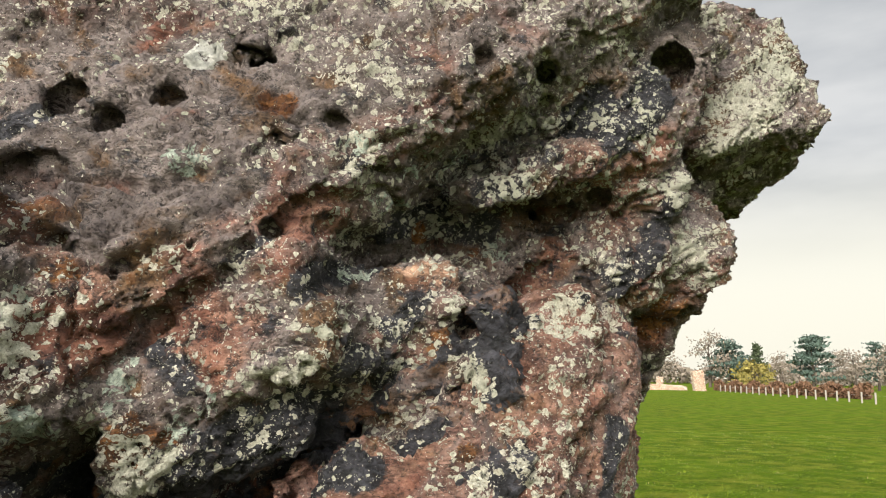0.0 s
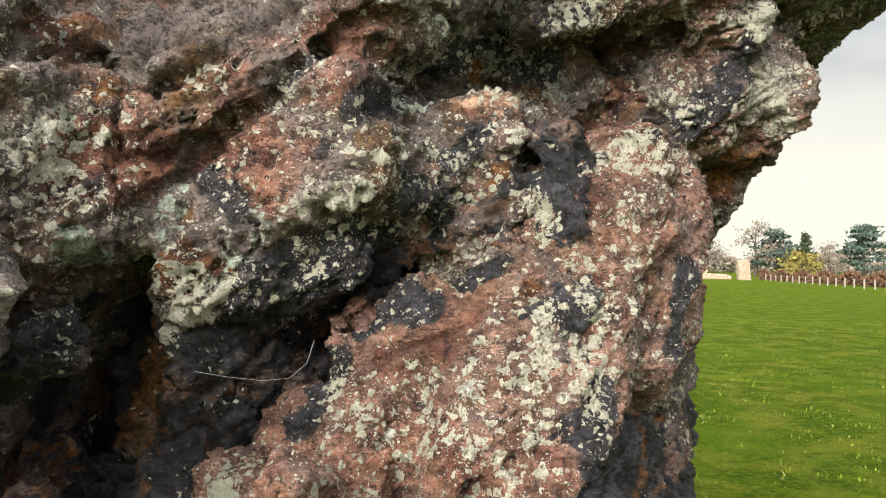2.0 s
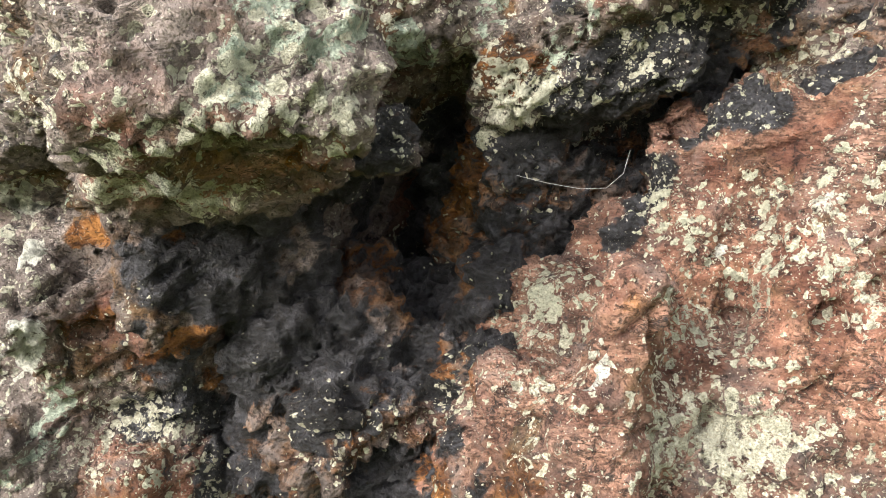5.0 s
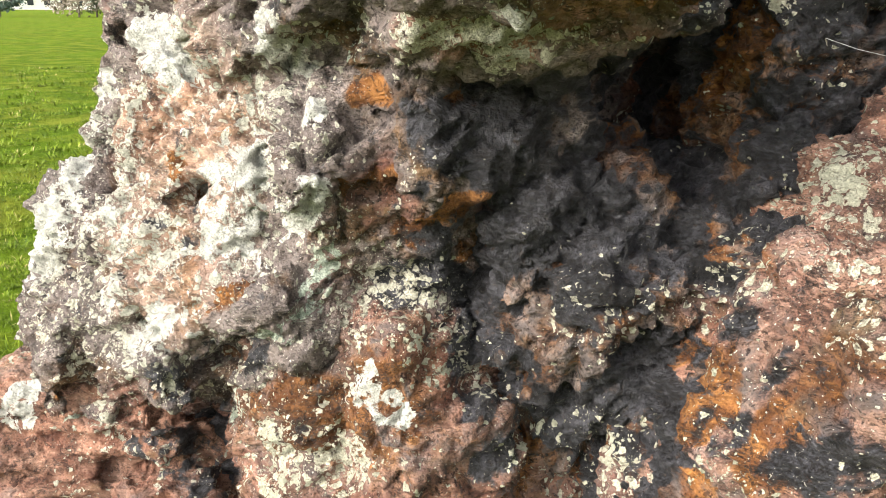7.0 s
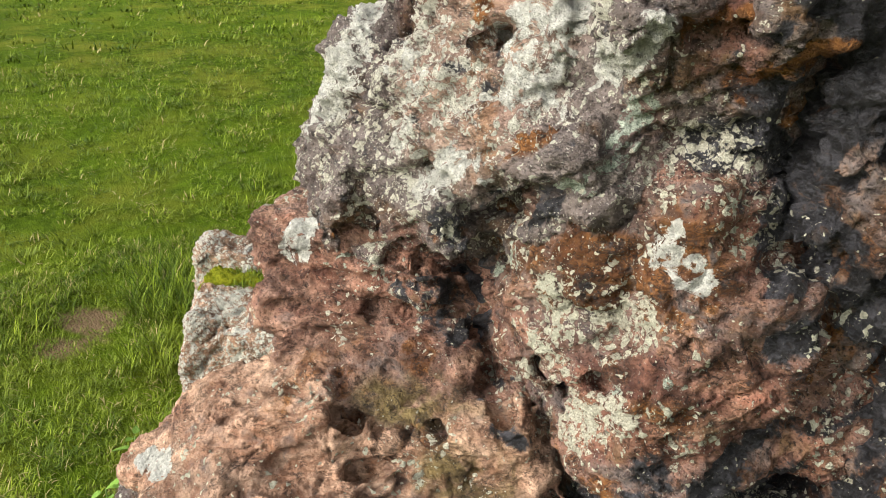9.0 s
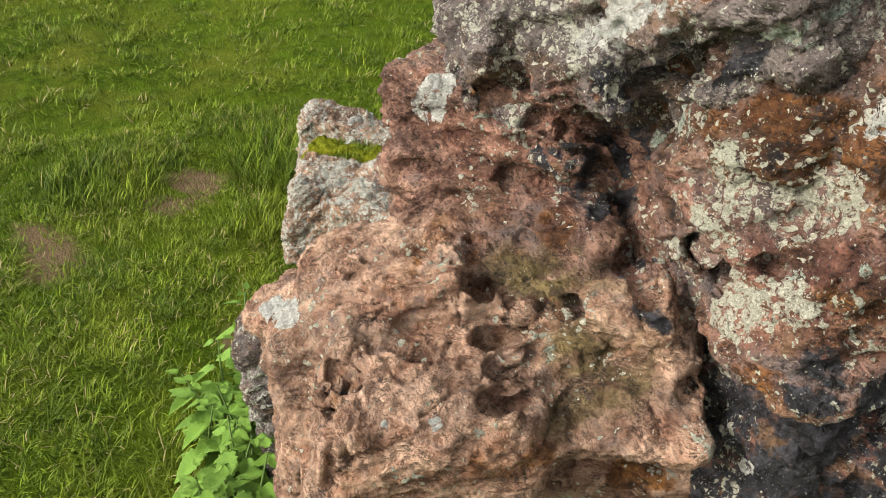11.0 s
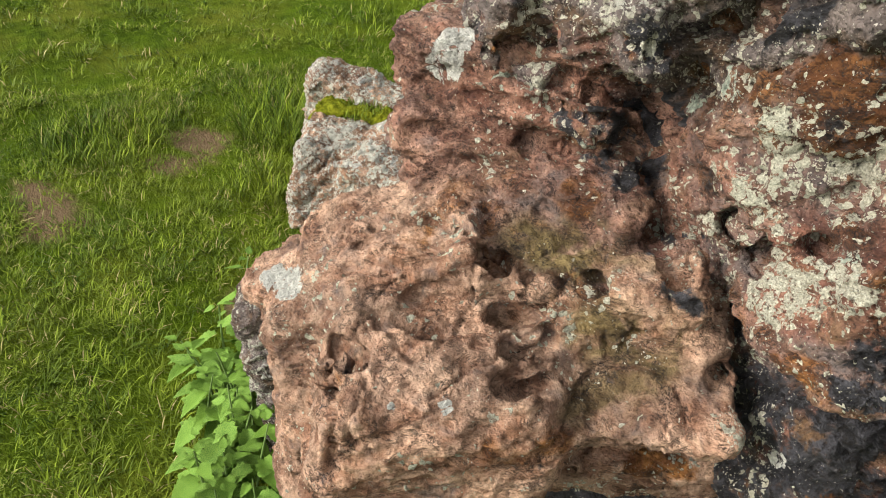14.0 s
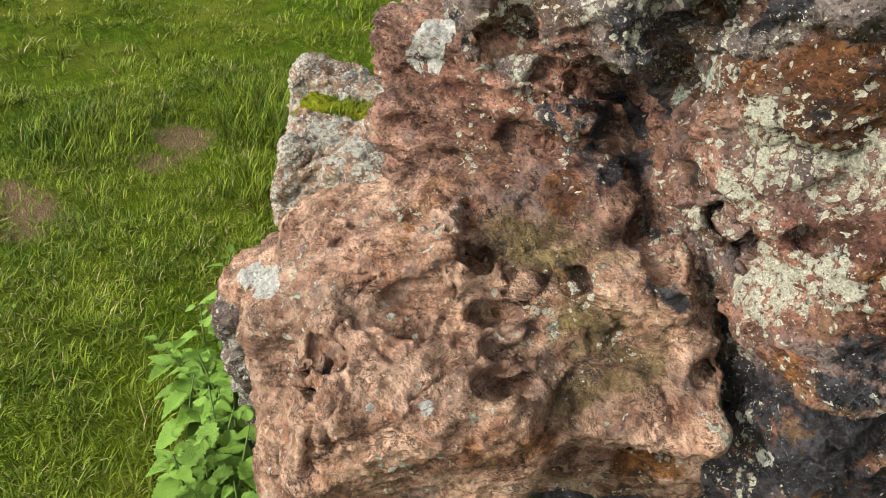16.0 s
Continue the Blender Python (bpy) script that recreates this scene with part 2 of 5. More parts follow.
def steps(v, n):
    """Values drawn together into n ledges a unit."""
    f = v * n - np.floor(v * n)
    g = np.clip((f - 0.5) / 0.22 + 0.5, 0, 1)
    return (np.floor(v * n) + g * g * (3 - 2 * g)) / n


def segment(p, a, b):
    a, b = np.array(a, np.float32), np.array(b, np.float32)
    t = np.clip(((p - a) @ (b - a)) / max(((b - a) ** 2).sum(), 1e-9), 0, 1)
    return np.linalg.norm(p - a - t[:, None] * (b - a), axis=1)


class Rock:
    """Blocks joined into one rock, broken into beds and facets, with cracks and holes taken out of it."""

    reach = 0.045

    def __init__(self, blocks, soft=0.02, rough=1.0, seed=1, bed=(20, -28, 0), pits=1.0, grain=1.0, cracks=()):
        self.base, self.amount, self.seed, self.pits, self.grain, self.cracks = solid(blocks, soft), rough, seed, pits, grain, cracks
        self.bed = rot(*bed).astype(np.float32)

    def rough(self, p):
        return self.base(p)

    def beds(self, p):
        return p @ self.bed * np.array((1.0, 1.0, 2.6), np.float32)

    def full(self, p):
        s, a = self.seed, self.amount
        warp = np.stack([value_noise(p, 6.0, s + 1), value_noise(p, 6.0, s + 2), value_noise(p, 6.0, s + 3)], 1)
        d = self.base(p + 0.014 * a * warp)
        q = self.beds(p)
        d = d - 0.015 * a * steps(fractal(q, 4.6, 2, s + 5), 3.0)
        d = d + 0.045 * self.pits * np.clip(value_noise(p, 11.0, s + 31) - 0.56, 0, 1)
        for u, w, r in self.cracks:
            mid, span = (np.array(u) + w) / 2, np.abs(np.array(u) - w) / 2 + abs(r) + 0.05
            near = np.flatnonzero(np.abs(p[:, 0] - mid[0]) < span[0])
            near = near[(np.abs(p[near, 1:] - mid[1:]) < span[1:]).all(axis=1)]
            if len(near):
                g = segment(p[near] + 0.010 * warp[near], u, w) - abs(r)
                d[near] = -join(-d[near], g, 0.010) if r > 0 else join(d[near], g, 0.018)
        return d

    def detail(self, p):
        """Height of the small relief at points of the surface."""
        s, a = self.seed, self.amount
        q = self.beds(p)
        h = 0.0085 * self.grain * steps(fractal(q, 12.0, 3, s + 41), 3.0)
        h += 0.0100 * facets(q, 9.0, s + 101) + 0.0062 * facets(q, 24.0, s + 131)
        v = np.abs(fractal(q, 8.0, 3, s + 81))
        h -= 0.014 * np.clip(1 - v / 0.05, 0, 1) * np.clip(0.6 + value_noise(p, 7.0, s + 91), 0, 1)
        w = np.abs(fractal(q, 3.6, 2, s + 111))
        h -= 0.019 * np.clip(1 - w / 0.030, 0, 1) * np.clip(0.7 + value_noise(p, 5.0, s + 121), 0, 1)
        h += 0.0034 * facets(q, 55.0, s + 151)
        h += 0.0034 * self.grain * (fractal(p, 42.0, 2, s + 53, 0.6, ridged=True) - 0.2)
        h += 0.0024 * self.grain * fractal(p, 105.0, 2, s + 61, 0.6)
        h -= 0.050 * self.pits * np.clip(value_noise(p, 34.0, s + 71) - 0.62, 0, 1)
        h *= a
        wob = p + 0.004 * np.stack([value_noise(p, 45.0, s + 161 + k) for k in range(3)], 1)
        for u, w, r in self.cracks:
            near = np.flatnonzero(np.abs(p[:, 0] - (u[0] + w[0]) / 2) < abs(u[0] - w[0]) / 2 + 0.05) if r > 0 else ()
            if len(near):
                h[near] -= (1.6 * r + 0.006) * np.clip(1 - (segment(wob[near], u, w) / (r + 0.009)) ** 2, 0, 1)
        return h


# ---- rock material ----
def rock_material(name):
    """Quartzite in beds of red, mauve-grey and ochre, crusted with lichens; the zones of stain, lichen and painted
    shade are laid down with the mesh.
    """
    k = Mat(name, 0.82, 0.35)
    zone = {z: k.attr(z) for z in ("pale", "green", "dark", "ochre", "pink", "lichen", "tan", "olive", "grey", "red")}
    big = k.noise(5.0, 7, 0.62, distort=0.5)
    mid = k.noise(17, 6, 0.62, distort=0.9, stretch=((0.35, -0.49, 0), (1, 1, 2.2)))
    mid2 = k.noise(23, 5, 0.6, distort=0.6)
    fine = k.noise(95, 5, 0.68)
    grit = k.noise(330, 3, 0.7)
    # bare stone
    red = k.mix(k.ramp(mid, 0.36, 0.66), (0.110, 0.044, 0.031), (0.37, 0.168, 0.112))
    grey = k.mix(k.ramp(mid2, 0.3, 0.7), (0.135, 0.113, 0.110), (0.41, 0.352, 0.33))
    brown = k.mix(k.ramp(fine, 0.3, 0.7), (0.075, 0.042, 0.022), (0.28, 0.17, 0.09))
    stone_ = k.mix(k.ramp(k.math("ADD", big, k.math("MULTIPLY", k.math("SUBTRACT", zone["grey"], zone["red"]), 0.25)), 0.38, 0.58), red, grey)
    stone_ = k.mix(k.ramp(k.noise(11, 5, 0.6, distort=0.6), 0.50, 0.66), stone_, brown)
    pinks = k.mix(k.ramp(mid, 0.35, 0.68), (0.25, 0.112, 0.078), (0.62, 0.365, 0.270))
    stone_ = k.mix(k.math("MULTIPLY", zone["pink"], k.ramp(mid2, 0.34, 0.56)), stone_, pinks)
    tans = k.mix(k.ramp(mid, 0.35, 0.7), (0.34, 0.172, 0.098), (0.84, 0.58, 0.41))
    stone_ = k.mix(k.math("MULTIPLY", zone["tan"], k.ramp(mid2, 0.2, 0.5)), stone_, tans)
    olives = k.mix(k.ramp(mid, 0.35, 0.7), (0.115, 0.080, 0.028), (0.27, 0.205, 0.085))
    stone_ = k.mix(k.math("MULTIPLY", zone["olive"], k.ramp(k.noise(13, 5, 0.6, distort=0.8), 0.34, 0.56)), stone_, olives)
    ochre_c = k.mix(k.ramp(mid, 0.4, 0.65), (0.15, 0.056, 0.016), (0.38, 0.170, 0.050))
    ochre_m = k.math("ADD", k.math("MULTIPLY", zone["ochre"], 0.55), k.math("MULTIPLY", k.ramp(big, 0.50, 0.72), 0.22))
    stone_ = k.mix(k.ramp(k.math("ADD", ochre_m, k.math("MULTIPLY", mid2, 0.7)), 0.60, 0.80), stone_, ochre_c)
    weather = k.ramp(k.noise(6.5, 6, 0.66, distort=1.2), 0.36, 0.62)
    stone_ = k.mix(weather, k.mix(1.0, stone_, (0.58, 0.55, 0.53), "MULTIPLY"), k.mix(1.0, stone_, (1.12, 1.08, 1.04), "MULTIPLY"))
    stone_ = k.mix(k.ramp(grit, 0.35, 0.75, 0.0, 0.35), stone_, (0.42, 0.34, 0.29), "MULTIPLY")
    # black crust; the dark zone also paints the shade of hollows with it
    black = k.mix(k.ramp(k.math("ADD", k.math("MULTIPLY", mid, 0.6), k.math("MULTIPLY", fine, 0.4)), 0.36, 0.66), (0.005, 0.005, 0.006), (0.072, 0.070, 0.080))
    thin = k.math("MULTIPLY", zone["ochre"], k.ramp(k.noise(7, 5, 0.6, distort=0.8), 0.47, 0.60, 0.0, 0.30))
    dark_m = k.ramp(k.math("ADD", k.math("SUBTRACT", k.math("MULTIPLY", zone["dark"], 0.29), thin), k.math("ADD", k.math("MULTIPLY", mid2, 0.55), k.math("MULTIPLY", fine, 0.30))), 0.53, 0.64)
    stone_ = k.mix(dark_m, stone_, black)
    # fine cracks and pinholes
    cr2 = k.noise(30, 5, 0.7, distort=2.0, stretch=((0.35, -0.49, 0), (1, 1, 3.0)))
    vein = k.math("MULTIPLY", k.ramp(k.math("ABSOLUTE", k.math("SUBTRACT", cr2, 0.5)), 0.0, 0.034, 1.0, 0.0), k.ramp(mid2, 0.45, 0.6))
    pin = k.ramp(k.noise(190, 3, 0.6), 0.34, 0.40, 1.0, 0.0)
    gaps = k.math("MAXIMUM", vein, k.math("MULTIPLY", pin, k.ramp(zone["tan"], 0.0, 0.5, 0.8, 0.25)))
    stone_ = k.mix(k.math("MULTIPLY", gaps, 0.9), stone_, (0.03, 0.024, 0.02))
    # dark mottles of the weathered skin
    mottle = k.math("MULTIPLY", k.ramp(k.noise(58, 4, 0.68, distort=0.8), 0.38, 0.43, 1.0, 0.0), k.math("MULTIPLY", k.ramp(k.noise(9, 4, 0.6), 0.38, 0.56, 0.25, 0.85), k.ramp(zone["tan"], 0.0, 0.8, 1.0, 0.45)))
    stone_ = k.mix(mottle, stone_, k.mix(1.0, stone_, (0.20, 0.18, 0.19), "MULTIPLY"))
    speck = k.ramp(k.noise(260, 2, 0.5), 0.66, 0.71)
    stone_ = k.mix(k.math("MULTIPLY", speck, k.ramp(zone["lichen"], 0.15, 0.6, 0.06, 0.85)), stone_, (0.72, 0.68, 0.58))
    # lichens: scattered cream crumbs, wide pale crusts, grey-green leafy mats
    wob = k.t.nodes.new("ShaderNodeTexNoise")
    k.put(wob.inputs["Vector"], k.co)
    wob.inputs["Scale"].default_value, wob.inputs["Detail"].default_value = 70, 4
    add = k.t.nodes.new("ShaderNodeVectorMath")
    add.operation = "MULTIPLY_ADD"
    k.put(add.inputs[0], wob.outputs["Color"])
    add.inputs[1].default_value = (0.022, 0.022, 0.022)
    k.put(add.inputs[2], k.co)
    co2 = add.outputs["Vector"]
    c1 = k.cells(68, at=co2)
    c2 = k.cells(200, at=co2)
    crowd = k.math("ADD", k.math("MULTIPLY", zone["lichen"], 0.40), k.ramp(k.noise(8, 6, 0.66, distort=0.6), 0.2, 0.8, -0.11, 0.56, False))
    crumb1 = k.ramp(k.math("SUBTRACT", crowd, k.math("MULTIPLY", c1, 0.62)), 0.195, 0.225)
    crumb2 = k.ramp(k.math("SUBTRACT", crowd, k.math("MULTIPLY", c2, 0.66)), 0.25, 0.285)
    crumb = k.math("MAXIMUM", crumb1, k.math("MULTIPLY", crumb2, 0.85))
    crumb = k.math("MULTIPLY", crumb, k.ramp(fine, 0.36, 0.44))
    cream = k.mix(k.ramp(grit, 0.3, 0.7), (0.42, 0.39, 0.28), (0.80, 0.77, 0.64))
    cream = k.mix(k.ramp(k.noise(3.3, 2), 0.45, 0.6), cream, k.mix(grit, (0.40, 0.39, 0.28), (0.76, 0.75, 0.60)))
    pale_c = k.mix(k.ramp(fine, 0.3, 0.7), (0.46, 0.45, 0.40), (0.80, 0.79, 0.72))
    pale_m = k.ramp(k.math("ADD", k.math("MULTIPLY", zone["pale"], 0.30), k.math("ADD", k.math("MULTIPLY", k.noise(24, 7, 0.7, distort=1.2), 0.84), k.math("MULTIPLY", fine, 0.12))), 0.70, 0.73)
    green_c = k.mix(k.ramp(k.noise(160, 4, 0.7), 0.32, 0.68), (0.27, 0.32, 0.26), (0.62, 0.68, 0.56))
    green_m = k.ramp(k.math("ADD", k.math("MULTIPLY", zone["green"], 0.30), k.math("ADD", k.math("MULTIPLY", k.noise(27, 7, 0.7, distort=1.4), 0.85), k.math("MULTIPLY", fine, 0.12))), 0.755, 0.78)
    col = k.mix(green_m, stone_, green_c)
    col = k.mix(pale_m, col, pale_c)
    cream = k.mix(k.math("MULTIPLY", zone["pale"], 0.8), cream, pale_c)
    col = k.mix(crumb, col, cream)
    crust = k.math("MAXIMUM", crumb, k.math("MAXIMUM", green_m, pale_m))
    h = k.math("ADD", k.math("MULTIPLY", k.math("SUBTRACT", fine, k.math("MULTIPLY", gaps, 0.5)), k.ramp(zone["tan"], 0.0, 0.5, 0.7, 0.5)), k.math("ADD", k.math("MULTIPLY", mid, 0.9), k.math("MULTIPLY", grit, 0.18)))
    n = k.bump(h, 1.0, 0.022)
    n = k.bump(k.math("MULTIPLY", crust, k.math("ADD", 0.6, grit)), 0.7, 0.0055, n)
    rough_ = k.mix(k.math("MULTIPLY", dark_m, k.math("SUBTRACT", 1.0, crust)), (0.86,) * 3, (0.55,) * 3)
    return k.done(col, n, rough_)


rock = rock_material("lichened_quartzite")


ZONES = ("pale", "green", "dark", "ochre", "pink", "lichen", "tan", "olive", "grey", "red")


def zones(me, verts, spots, base):
    """Per-point strength of each stain, lichen and painted shade: base, and soft-edged streaks along lines (kind,
    radius, strength, from, to).
    """
    wob = (verts + 0.013 * np.stack([value_noise(verts, 17.0, 7 + k) for k in range(3)], 1)
           + 0.006 * np.stack([value_noise(verts, 52.0, 17 + k) for k in range(3)], 1)).astype(np.float32)
    layer = {z: np.full(len(verts), base.get(z, 0.0), np.float32) for z in ZONES}
    for kind, radius, strength, u, w in spots:
        lo, hi = np.minimum(u, w) - 1.55 * radius, np.maximum(u, w) + 1.55 * radius
        near = np.flatnonzero((wob[:, 0] > lo[0]) & (wob[:, 0] < hi[0]))
        near = near[((wob[near, 1:] > lo[1:]) & (wob[near, 1:] < hi[1:])).all(axis=1)]
        if len(near):
            f = np.clip((1.5 - segment(wob[near], u, w) / radius) / 0.95, 0, 1)
            f = f * f * (3 - 2 * f)
            v = layer[kind]
            v[near] = np.maximum(v[near], strength * f) if strength > 0 else v[near] * (1 + strength * f)
    for z in ZONES:
        me.attributes.new(z, "FLOAT", "POINT").data.foreach_set("value", layer[z])


SPOTS = []


def streak(kind, radius, strength, *way):
    """A stain, lichen or painted shade along a line of points, or round a single one."""
    way = [np.array(p) for p in way]
    SPOTS.extend((kind, radius, strength, u, w) for u, w in zip(way, way[1:] or way))


# ---- the standing stone ----
stone = tagged(new("standing_stone"), "weathered red and grey standing stone crusted with pale lichen", "stone")

UPPER_BLOCKS = [
    ((-0.457, 1.657, 2.190), (0.722, 0.414, 0.386), (-30, -36, 34)),
    ((0.144, 2.069, 2.210), (0.370, 0.369, 0.152), (-18, -13, 24)),
    ((-0.190, 1.727, 1.968), (0.164, 0.226, 0.137), (2, -34, 15)),
    ((0.233, 1.996, 1.945), (0.074, 0.243, 0.190), (-41, 16, 17)),
    ((-0.329, 1.322, 1.751), (0.165, 0.213, 0.096), (-4, -22, -4)),
    ((-0.409, 1.220, 1.714), (0.118, 0.122, 0.135), (-9, -13, 30)),
    ((-0.722, 0.995, 1.671), (0.263, 0.291, 0.110), (7, -21, -15)),
    ((-0.949, 1.082, 1.567), (0.299, 0.260, 0.442), (-4, 16, 9)),
    ((-0.143, 1.455, 1.836), (0.118, 0.073, 0.043), (6, -15, -2)),
    ((0.149, 1.759, 2.016), (0.094, 0.131, 0.119), (3, 18, 21)),
    ((-1.062, 0.932, 1.223), (0.289, 0.193, 0.171), (32, 6, 1)),
    ((-1.286, 0.796, 1.075), (0.147, 0.144, 0.095), (-8, 12, -21)),
    ((0.000, 1.850, 2.380), (0.280, 0.280, 0.140), (-0, 25, 20)),
    ((0.029, 1.714, 2.226), (0.232, 0.194, 0.176), (5, 5, 21)),
    ((-0.132, 1.377, 1.760), (0.097, 0.092, 0.128), (-0, -20, -4)),
    ((-1.169, 0.844, 1.137), (0.154, 0.180, 0.059), (1, -0, 7)),
    ((-0.625, 0.900, 1.562), (0.115, 0.150, 0.035), (-1, -11, -29)),
    ((0.046, 1.577, 2.073), (0.210, 0.110, 0.035), (-3, -21, 33)),
    ((-0.813, 0.860, 1.380), (0.114, 0.092, 0.115), (4, 33, -31)),
    ((-0.183, 1.325, 1.798), (0.065, 0.065, 0.075), (0, -8, -12)),
    ((-1.020, 0.797, 1.316), (0.128, 0.089, 0.162), (-18, 18, 5)),
    ((-1.194, 0.785, 1.167), (0.157, 0.111, 0.129), (-11, 16, -8)),
    ((-0.521, 0.780, 1.604), (0.154, 0.102, 0.069), (-6, -18, -31)),
    ((-0.719, 0.923, 1.426), (0.117, 0.116, 0.067), (10, -15, -20)),
]
PINK_BLOCKS = [
    ((-0.122, 1.308, 1.371), (0.097, 0.197, 0.409), (-21, 23, 18)),
    ((0.002, 1.541, 1.611), (0.141, 0.188, 0.150), (-27, 13, 3)),
    ((-0.362, 1.128, 1.176), (0.123, 0.135, 0.237), (-23, 10, -7)),
    ((0.098, 1.525, 1.709), (0.049, 0.129, 0.154), (-0, -10, -6)),
    ((-0.249, 1.234, 1.245), (0.096, 0.153, 0.243), (-18, -4, -15)),
    ((-0.245, 0.974, 1.342), (0.030, 0.086, 0.133), (-15, 16, 12)),
    ((-0.205, 1.238, 1.575), (0.088, 0.050, 0.050), (0, -36, -10)),
    ((-0.175, 1.258, 1.510), (0.110, 0.075, 0.100), (-14, 0, -10)),
    ((-0.299, 0.998, 1.220), (0.090, 0.104, 0.120), (-19, 4, -25)),
]
REAR_BLOCKS = [
    ((0.055, 1.811, 1.261), (0.090, 0.200, 0.796), (-2, 5, -0)),
    ((0.020, 1.723, 1.800), (0.160, 0.097, 0.200), (-1, 0, 0)),
]
CORE_BLOCKS = [
    ((-0.401, 1.634, 0.714), (0.595, 0.472, 0.998), (-11, -8, -10)),
    ((-0.523, 1.195, 1.173), (0.158, 0.237, 0.193), (-9, 25, -46)),
    ((-0.369, 1.191, 1.009), (0.107, 0.243, 0.515), (-15, -12, -33)),
    ((-1.100, 1.001, 0.550), (0.240, 0.199, 0.470), (-3, 0, 10)),
    ((-0.429, 1.049, 1.213), (0.100, 0.064, 0.171), (-9, 3, -27)),
    ((-0.630, 1.017, 1.291), (0.075, 0.093, 0.121), (-1, 4, -29)),
]
ROUND_BLOCKS = [
    ((-0.834, 0.997, 1.044), (0.187, 0.217, 0.179), (-1, -7, -1)),
    ((-0.776, 0.941, 0.923), (0.169, 0.177, 0.115), (2, -8, -20)),
    ((-0.728, 0.869, 1.052), (0.114, 0.097, 0.090), (-1, -6, -32)),
    ((-0.855, 0.829, 1.063), (0.082, 0.082, 0.114), (-9, -1, -4)),
]
FOOT_BLOCKS = [
    ((-1.063, 0.828, 0.615), (0.275, 0.200, 0.066), (4, 22, -26)),
    ((-1.172, 0.512, 0.552), (0.171, 0.216, 0.154), (-1, -16, -17)),
    ((-1.093, 0.544, 0.688), (0.042, 0.330, 0.088), (15, 12, -40)),
    ((-0.933, 0.648, 0.712), (0.125, 0.181, 0.030), (12, 22, -34)),
    ((-1.038, 0.495, 0.729), (0.139, 0.131, 0.034), (5, 3, -34)),
    ((-1.183, 0.477, 0.769), (0.116, 0.123, 0.040), (22, 1, -20)),
    ((-0.963, 0.442, 0.637), (0.092, 0.152, 0.112), (-13, 5, -24)),
]
BASE_BLOCKS = [
    ((-0.684, 1.137, 0.357), (0.340, 0.243, 0.424), (4, -0, -8)),
    ((-0.780, 0.980, 0.260), (0.300, 0.170, 0.220), (0, 0, -30)),
    ((-0.770, 0.880, 0.660), (0.120, 0.090, 0.130), (-8, 5, -15)),
]
LAYERS_BLOCKS = [
    ((-1.368, 0.859, 0.951), (0.185, 0.245, 0.059), (0, -3, 28)),
    ((-1.277, 0.851, 0.848), (0.207, 0.257, 0.050), (2, 5, 28)),
    ((-1.156, 0.806, 0.796), (0.201, 0.241, 0.056), (7, 5, 21)),
    ((-1.420, 0.860, 0.680), (0.150, 0.200, 0.200), (0, 0, 10)),
    ((-1.055, 0.898, 0.903), (0.120, 0.076, 0.060), (4, 4, 7)),
]

# stains and lichens; some dark streaks paint in shade of recesses and undersides
streak("grey", 0.077, 1, (-0.516, 1.119, 2.108), (-0.403, 1.201, 2.153))
streak("grey", 0.046, 1, (-0.585, 1.072, 2.026), (-0.418, 1.103, 2.014), (-0.316, 1.171, 2.040))
streak("grey", 0.040, 0.9, (-0.456, 1.042, 1.894), (-0.384, 1.095, 1.939), (-0.312, 1.124, 1.965))
streak("grey", 0.041, 0.8, (-0.120, 1.231, 2.130), (-0.216, 1.231, 2.153))
streak("dark", 0.025, 0.9, (-0.561, 1.095, 2.078), (-0.589, 1.075, 2.042), (-0.624, 1.077, 2.037))
streak("dark", 0.030, 0.8, (-0.582, 1.047, 1.981), (-0.546, 1.061, 1.966))
streak("lichen", 0.139, -0.6, (-0.537, 1.098, 2.055), (-0.360, 1.162, 2.070))
streak("lichen", 0.044, -0.6, (-0.452, 1.055, 1.910), (-0.346, 1.118, 1.958))
streak("green", 0.029, 1, (-0.386, 1.091, 1.987), (-0.376, 1.124, 2.012))
streak("lichen", 0.045, -0.7, (-0.483, 1.134, 2.082), (-0.356, 1.153, 2.058))
streak("pale", 0.024, 1, (-0.419, 1.183, 2.158), (-0.412, 1.208, 2.177))
streak("pale", 0.015, 0.9, (-0.509, 1.017, 1.899))
streak("red", 0.029, 1, (-0.524, 0.999, 1.905), (-0.503, 1.026, 1.904))
streak("ochre", 0.022, 0.7, (-0.523, 1.014, 1.915), (-0.494, 1.041, 1.914))
streak("ochre", 0.024, 0.8, (-0.295, 1.189, 2.096))
streak("ochre", 0.017, 0.8, (-0.470, 1.003, 1.835), (-0.454, 1.021, 1.847))
streak("ochre", 0.017, 0.7, (-0.396, 1.057, 1.837), (-0.370, 1.069, 1.864))
streak("green", 0.019, 0.9, (-0.488, 0.979, 1.801), (-0.474, 0.987, 1.796))
streak("red", 0.033, 1, (-0.256, 1.155, 1.922), (-0.221, 1.200, 1.943))
streak("pink", 0.034, 1, (-0.260, 1.148, 1.913), (-0.224, 1.208, 1.941), (-0.209, 1.231, 1.954))
streak("lichen", 0.034, -0.9, (-0.257, 1.157, 1.915), (-0.209, 1.231, 1.954))
# shadow edge under the ledge, put into the colour
streak("dark", 0.016, 0.9, (-0.302, 1.114, 1.872), (-0.270, 1.136, 1.914))
streak("dark", 0.047, 0.5, (-0.173, 1.209, 2.015))
streak("dark", 0.047, 0.5, (-0.125, 1.424, 2.055), (-0.042, 1.478, 2.107), (0.048, 1.509, 2.152))
streak("green", 0.027, 0.75, (-0.198, 1.211, 2.033), (-0.144, 1.209, 2.052))
